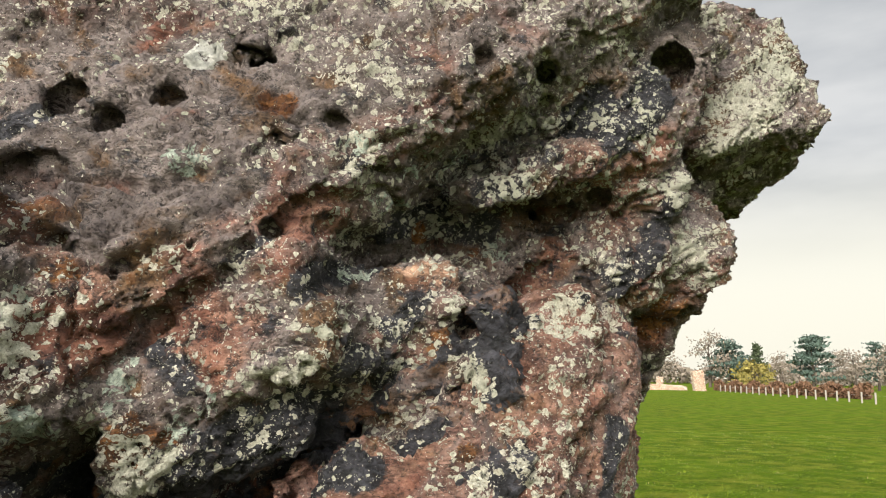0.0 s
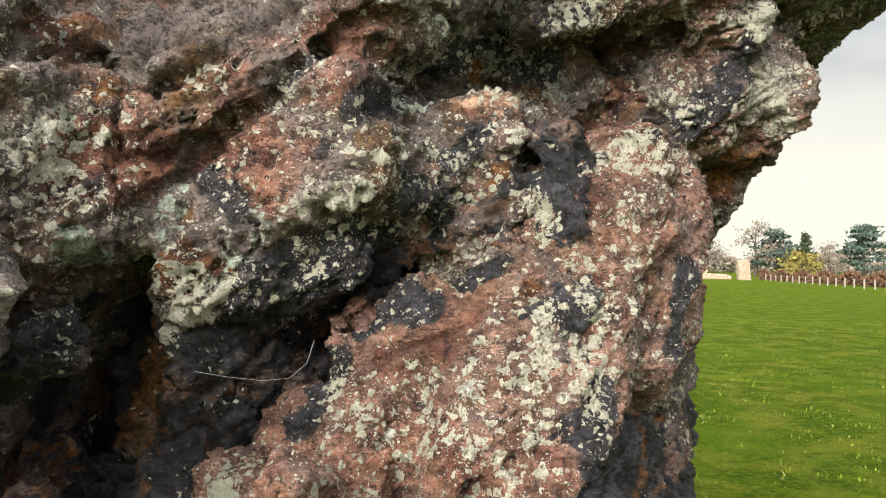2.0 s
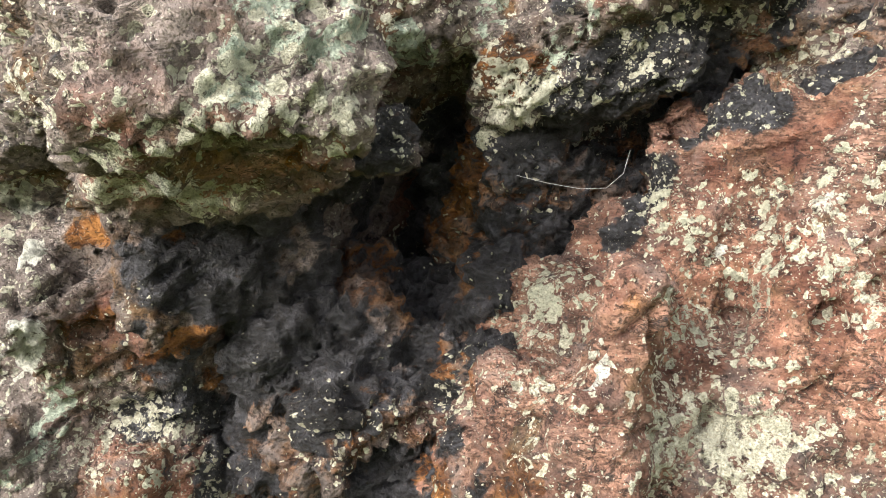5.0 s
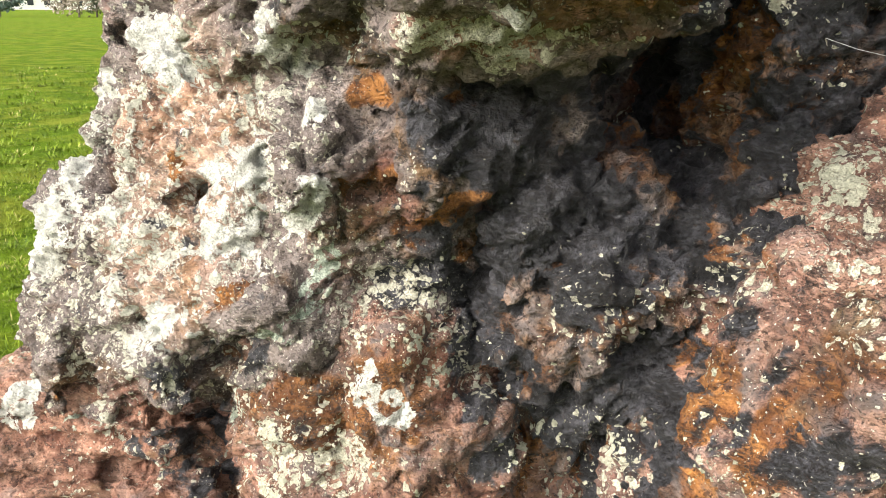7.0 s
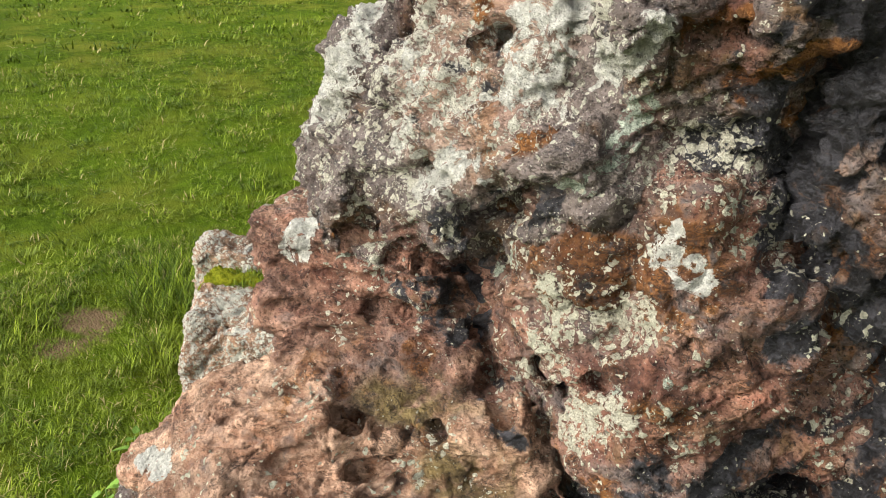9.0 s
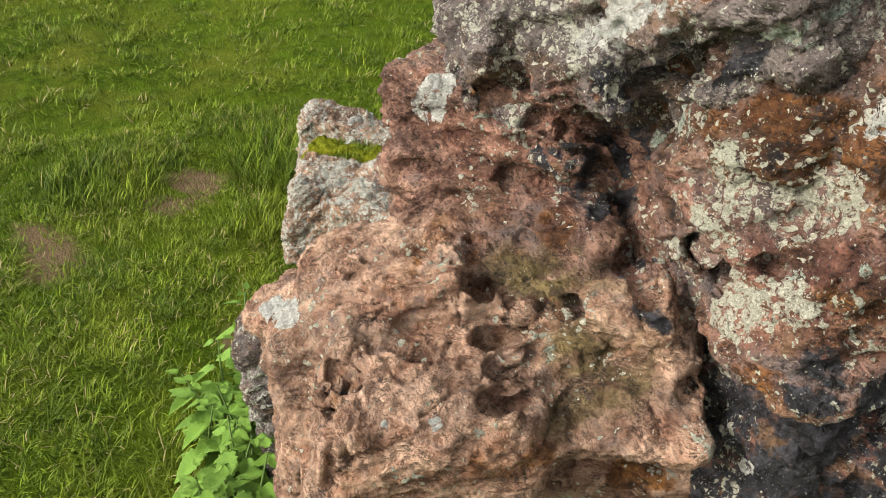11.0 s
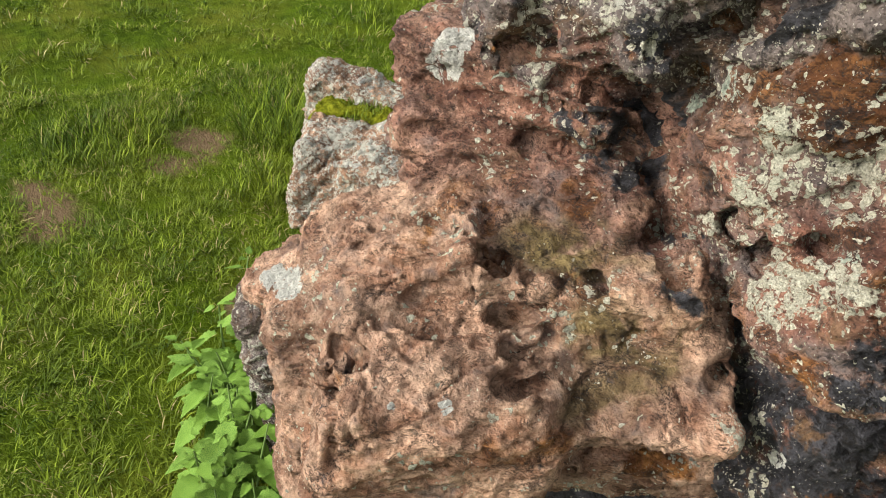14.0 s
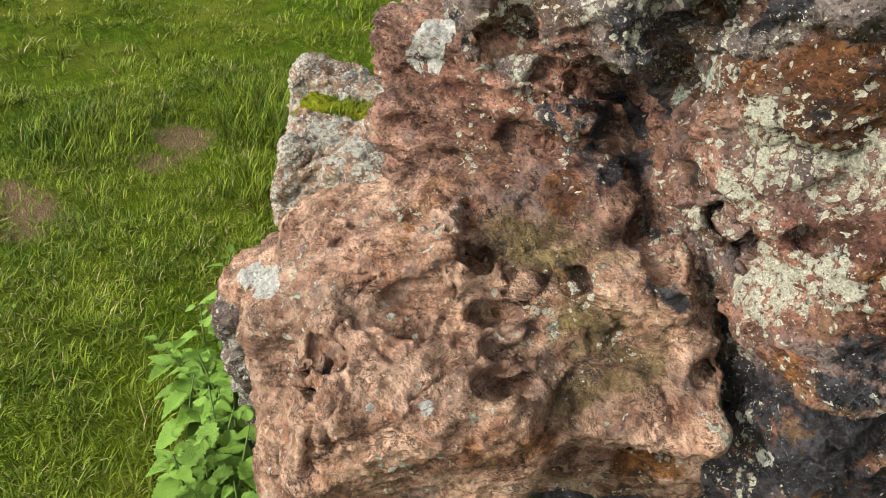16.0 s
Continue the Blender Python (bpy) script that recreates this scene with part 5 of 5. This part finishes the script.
x, y, z, tall, turn, shade = sow(14, 45000, (-1.0, 5.0), (14.0, 26.0), 0.16)
blades("grass", x, y, z, 0.042 * tall, 0.011, 1.3, "green field grass blades beyond the stone", 24, turn=turn, shade=shade)


def tuft(seed, cx, cy, cz, radius, count, length, label, flat=0.02):
    r = np.random.default_rng(seed)
    a, d = r.uniform(0, 6.283, count), radius * np.sqrt(r.uniform(0, 1, count))
    x, y = cx + d * np.cos(a), cy + d * np.sin(a)
    return blades("grass_tuft", x, y, np.full(count, cz) + r.uniform(-flat, flat / 2, count), length, 0.0035, 0.85, label, seed + 1, category="grass tuft")


tuft(31, -3.02, 0.84, 0.0, 0.24, 1300, 0.13, "lush dark green grass tuft against the small boulder")
tuft(32, -2.62, 0.60, 0.0, 0.13, 450, 0.075, "green grass tuft at the foot of the boulder")
tuft(33, -3.15, 0.12, 0.0, 0.22, 700, 0.085, "green grass tuft in the field")
tuft(34, -1.62, 0.40, 0.0, 0.14, 500, 0.11, "green grass tuft beside the nettles")

# ---- the small boulder beside the stone ----
boulder = tagged(new("boulder"), "small grey-buff lichened boulder with moss, in the grass", "boulder")
BOULDER_BLOCKS = [
    ((-2.69, 0.99, 0.16), (0.20, 0.085, 0.15), (4, 6, 50)),
    ((-2.50, 0.96, 0.10), (0.22, 0.14, 0.13), (-8, 4, 54)),
    ((-2.36, 0.90, 0.03), (0.26, 0.13, 0.17), (-14, 8, 60)),
    ((-2.18, 0.98, 0.06), (0.22, 0.18, 0.20), (0, 6, 40)),
]
rock_piece("boulder_body", BOULDER_BLOCKS, 0.014, boulder, soft=0.05, base={"lichen": 0.66, "tan": 0.85, "olive": 0.25, "pale": 0.62, "grey": 1.0}, seed=320, rough=0.95, pits=0.6, grain=0.6, label="grey-buff pitted rock")
k = Mat("moss", 0.95, 0.05)
moss_mat = k.done(k.mix(k.ramp(k.noise(60, 5, 0.7), 0.3, 0.7), (0.10, 0.12, 0.006), (0.27, 0.28, 0.02)), k.bump(k.noise(220, 4, 0.7), 1.0, 0.012))
rock_piece("moss", [((-2.57, 0.94, 0.225), (0.15, 0.06, 0.030), (-8, 5, 52)), ((-2.66, 0.84, 0.17), (0.05, 0.05, 0.03), (-20, 5, 50))], 0.012, boulder, seed=330, grain=0.7, rough=0.7, material=moss_mat, label="yellow-green moss cushion")
tuft(35, -2.57, 0.95, 0.25, 0.09, 700, 0.030, "yellow-green moss and short grass on the boulder", flat=0.02)
footstone = tagged(new("foot_stone"), "small grey stone at the foot of the standing stone", "stone")
rock_piece("foot_stone_body", [((-1.47, 0.40, 0.22), (0.085, 0.10, 0.25), (5, -8, -20))], 0.011, footstone, base={"lichen": 0.5, "grey": 1.0, "pale": 0.45}, seed=350, rough=0.6, pits=0.6, label="grey weathered rock")


# ---- nettles ----
def leaf_material():
    k = Mat("nettle_leaf", 0.6, 0.2)
    n = k.noise(40, 4, 0.6)
    c = k.mix(k.ramp(n, 0.3, 0.7), (0.070, 0.165, 0.018), (0.210, 0.340, 0.055))
    info = k.t.nodes.new("ShaderNodeObjectInfo").outputs["Random"]
    c = k.mix(k.ramp(info, 0.0, 1.0, 0.0, 0.6), c, (0.12, 0.225, 0.020))
    return k.done(c, k.bump(k.noise(230, 3), 0.5, 0.002))


leaf_mat = leaf_material()
stem_mat = plain("nettle_stem", (0.14, 0.22, 0.06), 0.6)


def leaf_mesh(seed, fold):
    """A toothed, heart-shaped leaf 1 m long, pointing along +y, drooping and folded on its midrib."""
    bm = bmesh.new()
    n = 15
    rnd = random.Random(seed)
    rows = []
    for i in range(n + 1):
        t = i / n
        w = 0.36 * (math.sin(math.pi * t ** 0.72) ** 0.9) * (1 - 0.25 * t)
        tooth = 1.0 if i % 2 else 0.80
        w = max(w, 0.0) * tooth
        back = -0.035 if i % 2 else 0.02
        sag = -0.28 * t * t + 0.02 * math.sin(9 * t)
        row = [bm.verts.new((-w, t + back, sag + w * fold)), bm.verts.new((-w * 0.5, t, sag + w * fold * 0.62 + 0.012 * (i % 2))), bm.verts.new((0, t, sag - 0.012)),
               bm.verts.new((w * 0.5, t, sag + w * fold * 0.62 + 0.012 * (i % 2))), bm.verts.new((w, t + back, sag + w * fold))]
        rows.append(row)
    for a, b in zip(rows, rows[1:]):
        for k in range(4):
            bm.faces.new((a[k], a[k + 1], b[k + 1], b[k]))
    me = bpy.data.meshes.new("leaf")
    bm.to_mesh(me)
    bm.free()
    me.polygons.foreach_set("use_smooth", [True] * len(me.polygons))
    me.materials.append(leaf_mat)
    return me


LEAVES = [leaf_mesh(s, f) for s, f in ((1, 0.25), (2, 0.45), (3, 0.1))]


def tube(name, pts, radii, sides=6):
    """A round, tapering tube along a line of points."""
    verts, faces = [], []
    for i, (p, r) in enumerate(zip(pts, radii)):
        d = (Vector(pts[min(i + 1, len(pts) - 1)]) - Vector(pts[max(i - 1, 0)])).normalized()
        u = d.orthogonal().normalized()
        v = d.cross(u)
        for s in range(sides):
            a = 2 * math.pi * s / sides
            verts.append(Vector(p) + (u * math.cos(a) + v * math.sin(a)) * r)
    for i in range(len(pts) - 1):
        for s in range(sides):
            t = (s + 1) % sides
            faces.append((i * sides + s, i * sides + t, (i + 1) * sides + t, (i + 1) * sides + s))
    return mesh_of(name, verts, faces)


def nettle(x, y, height, seed):
    r = random.Random(seed)
    plant = tagged(new("nettle"), "young bright green stinging nettle with toothed leaves", "nettle", group="nettles at the foot of the stone")
    z0 = ground_height(x, y)
    plant.matrix_basis = pose(x, y, z0, r.uniform(-8, 8), r.uniform(-8, 8), r.uniform(0, 360))
    bend = r.uniform(-0.05, 0.05)
    line = [(bend * t * t, 0.3 * bend * t, height * t) for t in (0, 0.25, 0.5, 0.75, 1.0)]
    part("stem", tube("stem", line, (0.0035, 0.0032, 0.0028, 0.0024, 0.0015), 5), stem_mat, plant)
    pairs = max(4, int(height / 0.045))
    for i in range(pairs):
        t = 0.22 + 0.78 * (i + 1) / pairs
        size = (0.050 + 0.026 * math.sin(math.pi * min(1, t))) * (1.0 if t < 0.85 else 0.62) * r.uniform(0.8, 1.2)
        for side in (0, 180):
            turn = 90 * (i % 2) + side + r.uniform(-25, 25)
            m = pose(bend * t * t, 0.3 * bend * t, height * t, 0, 0, turn) @ pose(0, 0.010, 0, r.uniform(-30, 18) + (22 if t > 0.85 else 0), r.uniform(-18, 18), 0) @ Matrix.Diagonal((size, size, size, 1))
            part("leaf", r.choice(LEAVES), None, plant, at=m)


rn = random.Random(5)
for i in range(36):
    u = i / 35
    nettle(-1.74 + 0.42 * u + rn.uniform(-0.09, 0.09), 0.34 - 0.10 * u + rn.uniform(-0.10, 0.10), rn.uniform(0.20, 0.34), 100 + i)
for i in range(10):
    nettle(-1.24 + rn.uniform(-0.12, 0.12), 0.24 + rn.uniform(-0.10, 0.12), rn.uniform(0.18, 0.30), 140 + i)
for i in range(7):
    nettle(-1.10 + rn.uniform(-0.08, 0.08), 0.55 + rn.uniform(-0.08, 0.06), rn.uniform(0.20, 0.32), 160 + i)

# ---- a strand of cobweb in the hollow ----
web_mat = plain("cobweb", (0.55, 0.55, 0.55), 0.6)
web = tube("cobweb", [(-0.385, 1.070, 1.540), (-0.365, 1.105, 1.530), (-0.340, 1.140, 1.522), (-0.322, 1.172, 1.521), (-0.312, 1.200, 1.536), (-0.312, 1.220, 1.562)], (0.0003,) * 6, 4)
tagged(part("cobweb", web, web_mat), "thin grey strand of cobweb across the dark hollow", "cobweb")

# ---- the distance ----
EYE_AT = (0.1, 0.3)


def far(turn, metres):
    """A place that many metres off, turned so many degrees to the right of north from the first standpoint."""
    a = radians(turn)
    return EYE_AT[0] + metres * math.sin(a), EYE_AT[1] + metres * math.cos(a)


wood_mat = plain("weathered_post", (0.26, 0.23, 0.19))
bark_mat = plain("bark", (0.09, 0.07, 0.055))


def foliage(name, low, high):
    k = Mat(name, 0.8, 0.2)
    n = k.noise(1.3, 3)
    island = k.t.nodes.new("ShaderNodeNewGeometry").outputs["Random Per Island"]
    return k.done(k.mix(k.math("MULTIPLY", k.math("ADD", n, island), 0.5), low, high))


FOLIAGE = {
    "cedar": foliage("cedar_needles", (0.035, 0.060, 0.048), (0.115, 0.155, 0.125)),
    "conifer": foliage("conifer_needles", (0.035, 0.052, 0.028), (0.10, 0.12, 0.065)),
    "twigs": foliage("bare_twigs", (0.14, 0.115, 0.09), (0.31, 0.26, 0.21)),
    "willow": foliage("yellow_twigs", (0.15, 0.13, 0.035), (0.33, 0.27, 0.08)),
    "hedge": foliage("beech_hedge", (0.095, 0.050, 0.030), (0.22, 0.125, 0.075)),
}


def crown_mesh(name, places, size, seed):
    """Small leaf clumps, each a bent kite, at the places given."""
    r = np.random.default_rng(seed)
    n = len(places)
    a = r.normal(size=(n, 3))
    a /= np.linalg.norm(a, axis=1)[:, None]
    b = np.cross(a, r.normal(size=(n, 3)))
    b /= np.linalg.norm(b, axis=1)[:, None]
    s = size * r.uniform(0.5, 1.3, (n, 1))
    c = np.cross(a, b) * s * 0.25
    v = np.stack([places - a * s, places + b * s * 0.6 + c, places + a * s, places - b * s * 0.6 + c], 1).reshape(-1, 3)
    q = np.arange(n * 4).reshape(-1, 4)
    return quad_mesh(name, v, q)


def tree(kind, turn, metres, height, spread, label, seed, dense=900):
    r = random.Random(seed)
    q = np.random.default_rng(seed)
    x, y = far(turn, metres)
    t = tagged(new("tree"), label, "tree", group="trees round the field")
    t.matrix_basis = pose(x, y, 0)
    part("trunk", tube("trunk", [(0, 0, -0.2), (0.05 * spread, 0, height * 0.35), (0, 0.04 * spread, height * 0.7), (0, 0, height * 0.96)], (0.035 * height, 0.026 * height, 0.014 * height, 0.003 * height), 7), bark_mat, t)
    heads, limbs = [], 11
    for i in range(limbs):
        u = 0.22 + 0.74 * i / (limbs - 1)
        if kind == "conifer":
            w = spread * (1.05 - u)
        elif kind == "cedar":
            w = spread * (0.95 if u < 0.6 else 1.15 - 0.9 * u) * r.uniform(0.7, 1.1)
        else:
            w = spread * math.sin(math.pi * (0.12 + 0.80 * u)) * r.uniform(0.75, 1.1)
        for side in range(3):
            a = r.uniform(0, 6.283)
            tip = (w * math.cos(a), w * math.sin(a), height * u + (0.10 if kind != "conifer" else -0.03) * height * r.uniform(0.2, 1.0))
            heads.append(tip)
            if kind != "conifer" and side == 0:
                root = (0, 0, height * max(0.15, u - 0.18))
                mid_ = tuple((p + q_) / 2 + 0.02 * height for p, q_ in zip(root, tip))
                part("limb", tube("limb", [root, mid_, tip], (0.010 * height, 0.007 * height, 0.003 * height), 5), bark_mat, t)
    heads = np.array(heads)
    pick = heads[q.integers(0, len(heads), dense)]
    along = np.sqrt(q.uniform(0.06, 1, (dense, 1)))
    stem_z = np.maximum(pick[:, 2:] - 0.08 * height, 0.1 * height)
    places = np.concatenate([pick[:, :2] * along, stem_z + (pick[:, 2:] - stem_z) * along], 1)
    flat = (0.16, 0.16, 0.035) if kind == "cedar" else (0.13, 0.13, 0.10)
    places += q.normal(size=(dense, 3)) * np.array(flat) * spread * (0.6 if kind == "conifer" else 1.0)
    places[:, 2] = np.maximum(places[:, 2], 0.05)
    me = crown_mesh("crown", places, 0.085 * spread if kind != "twigs" else 0.055 * spread, seed)
    part("crown", me, FOLIAGE[kind], t)
    return t


tree("twigs", 3.0, 170, 7.7, 5.5, "bare grey-brown tree at the field edge", 1)
tree("twigs", 5.2, 180, 8.2, 5.5, "bare grey-brown tree at the field edge", 2)
tree("twigs", 8.7, 150, 9.5, 5.0, "tall bare tree with fine twigs", 3)
tree("cedar", 10.0, 150, 8.4, 4.6, "dark blue-green spreading cedar", 4, 1500)
tree("conifer", 11.9, 145, 8.1, 3.2, "dark green pointed conifer", 5, 1500)
tree("willow", 11.6, 115, 3.6, 3.4, "yellow-green bush in front of the conifers", 6)
tree("twigs", 13.4, 190, 6.9, 4.6, "bare grey-brown tree at the field edge", 7)
tree("cedar", 15.4, 140, 8.8, 4.4, "dark green cedar with flat-topped crown", 8, 1500)
tree("twigs", 16.6, 160, 6.5, 4.6, "bare grey-brown tree at the field edge", 9)
tree("twigs", 17.9, 165, 6.9, 5.0, "bare grey-brown tree at the field edge", 10)
tree("cedar", 19.3, 150, 8.3, 3.0, "slim dark evergreen tree", 11, 1100)
tree("twigs", 20.6, 140, 7.2, 4.8, "bare grey-brown tree at the field edge", 12)
tree("twigs", 22.3, 140, 7.4, 4.8, "bare grey-brown tree at the field edge", 13)
tree("twigs", 24.3, 140, 6.9, 5.0, "bare grey-brown tree at the field edge", 14)
tree("twigs", 27.0, 150, 7.7, 5.5, "bare grey-brown tree at the field edge", 15)

r_t = np.random.default_rng(71)
for name_, a0, a1, dist_, top_, n_ in (("woodland", 1.0, 34.0, 230.0, 7.5, 9000), ("woodland", -82.0, -54.0, 260.0, 6.0, 7000)):
    ang = np.radians(r_t.uniform(a0, a1, n_))
    rise = top_ * (0.75 + 0.35 * np.sin(ang * 60) * np.sin(ang * 23 + 1))
    d_ = dist_ + r_t.uniform(-8, 8, n_)
    wp = np.stack([EYE_AT[0] + d_ * np.sin(ang), EYE_AT[1] + d_ * np.cos(ang), 0.3 + rise * r_t.uniform(0, 1, n_) ** 0.8], 1)
    tagged(part(name_, crown_mesh(name_, wp, 0.75, 73), FOLIAGE["twigs"]), "hazy brown line of bare woodland far behind the field", "woodland", kind="stuff")

r_h = np.random.default_rng(77)
hx, hz = r_h.uniform(0, 1, 6000), r_h.uniform(0, 1, 6000)
p0, p1 = far(9.0, 112), far(18.8, 78)
hp = np.stack([p0[0] + (p1[0] - p0[0]) * hx, p0[1] + (p1[1] - p0[1]) * hx + r_h.normal(size=6000) * 0.5, 0.1 + 1.25 * hz * (0.85 + 0.25 * np.sin(hx * 40))], 1)
hedge = tagged(part("hedge", crown_mesh("hedge", hp, 0.22, 78), FOLIAGE["hedge"]), "long low russet-brown clipped hedge behind the fence", "hedge", kind="stuff")


def fence_post(x, y, h):
    p = tagged(new("fence_post"), "short weathered wooden fence post at the field edge", "post", group="fence posts")
    p.matrix_basis = pose(x, y, 0)
    part("post", tube("post", [(0, 0, -0.2), (0, 0, h * 0.97), (0, 0, h)], (0.08, 0.075, 0.05), 8), wood_mat, p)
    return p


q0, q1 = far(9.4, 104), far(22.8, 56)
first = None
for i in range(24):
    u = (i / 23) ** 1.0
    px_, py_ = q0[0] + (q1[0] - q0[0]) * u, q0[1] + (q1[1] - q0[1]) * u
    if first is None:
        first = fence_post(px_, py_, 0.85)
    else:
        copy_thing(first, pose(px_, py_, 0, 0, random.uniform(-3, 3), random.uniform(0, 90)))
wire = tube("wire", [(q0[0], q0[1], 0.62), ((q0[0] + q1[0]) / 2, (q0[1] + q1[1]) / 2, 0.60), (q1[0], q1[1], 0.62)], (0.006,) * 3, 4)
tagged(part("fence_wire", wire, plain("galvanised_wire", (0.3, 0.3, 0.3), 0.5)), "thin wire strung along the fence posts", "wire")


def far_stone(turn, metres, blocks, label, seed):
    x, y = far(turn, metres)
    s = tagged(new("standing_stone"), label, "stone", group="far standing stones")
    r = Rock(blocks, seed=seed, rough=3.0, soft=0.2, pits=0)
    verts, quads = skin(r, *bounds(blocks, 0.3), 0.10)
    me = quad_mesh("stone_body", verts, quads)
    zones(me, verts, [], {"lichen": 0.5, "tan": 0.6, "pale": 0.3})
    part("stone_body", me, rock, s)
    s.matrix_basis = pose(x, y, 0)


far_stone(7.9, 105, [((0, 0, 1.2), (0.75, 0.6, 1.5), (0, -6, 10))], "tall pale grey standing stone across the field", 401)
far_stone(5.4, 108, [((0, 0, 0.2), (2.6, 0.9, 0.55), (0, 2, 5)), ((1.6, 0, 0.1), (1.6, 0.8, 0.4), (0, 0, 0))], "low fallen grey stone lying in the field", 402)
far_stone(5.2, 112, [((0, 0, 0.8), (0.5, 0.4, 1.0), (0, 5, 0))], "small pale upright stone across the field", 403)
tree("twigs", -66.4, 95, 3.2, 3.6, "grey-brown bush at the brow of the field", 41)
tree("conifer", -65.3, 95, 3.2, 1.2, "small dark green conifer at the brow of the field", 42)
tree("twigs", -63.8, 100, 3.6, 3.0, "bare grey-brown bush at the brow of the field", 43)
tree("twigs", -62.4, 105, 3.2, 3.0, "bare grey-brown bush at the brow of the field", 44)
tree("cedar", -71.0, 95, 3.4, 2.4, "dark evergreen bush at the brow of the field", 45)
tree("twigs", -73.5, 110, 4.0, 3.4, "bare grey-brown bush at the brow of the field", 46)
tree("twigs", -60.5, 120, 4.0, 3.4, "bare grey-brown bush at the brow of the field", 47)

render_mat = plain("white_render", (0.72, 0.70, 0.66), 0.9)
roof_mat = plain("grey_roof_tiles", (0.17, 0.15, 0.14), 0.9)
pane_mat = plain("dark_window_glass", (0.03, 0.035, 0.04), 0.15)


def box_mesh(name, lo, hi, bevel=0.0):
    bm = bmesh.new()
    bmesh.ops.create_cube(bm, size=1.0)
    for v in bm.verts:
        v.co = Vector([a + (b - a) * (c + 0.5) for a, b, c in zip(lo, hi, v.co)])
    if bevel:
        bmesh.ops.bevel(bm, geom=list(bm.edges), offset=bevel, segments=2, affect="EDGES")
    me = bpy.data.meshes.new(name)
    bm.to_mesh(me)
    bm.free()
    return me


def house(turn, metres, width, label):
    x, y = far(turn, metres)
    h = tagged(new("house"), label, "house", group="far houses")
    h.matrix_basis = pose(x, y, 0, 0, 0, -turn + 4)
    part("wall", box_mesh("wall", (-width / 2, -3.5, -0.3), (width / 2, 3.5, 3.0)), render_mat, h)
    w = width / 2 + 0.3
    roof = mesh_of("roof", [(-w, -3.9, 2.9), (w, -3.9, 2.9), (w, 0, 5.4), (-w, 0, 5.4), (-w, 3.9, 2.9), (w, 3.9, 2.9), (-w, 0, 2.9), (w, 0, 2.9)],
                   [(0, 1, 2, 3), (3, 2, 5, 4), (0, 3, 6), (3, 4, 6), (1, 7, 2), (2, 7, 5), (0, 6, 7, 1), (6, 4, 5, 7)], False)
    part("roof", roof, roof_mat, h, "grey tiled pitched roof")
    part("chimney", box_mesh("chimney", (w * 0.5, -0.4, 4.6), (w * 0.5 + 0.8, 0.4, 6.3)), render_mat, h)
    for i in range(int(width // 3.2)):
        cx = -width / 2 + 1.6 + 3.2 * i
        part("window", box_mesh("window", (cx - 0.6, -3.56, 0.9), (cx + 0.6, -3.44, 2.2)), pane_mat, h, "dark window pane")


house(-68.6, 190, 20, "long low white house with a grey roof beyond the field")
house(-64.5, 215, 22, "long low white house with a grey roof beyond the field")
house(-75.5, 200, 18, "white house with a grey roof beyond the field")
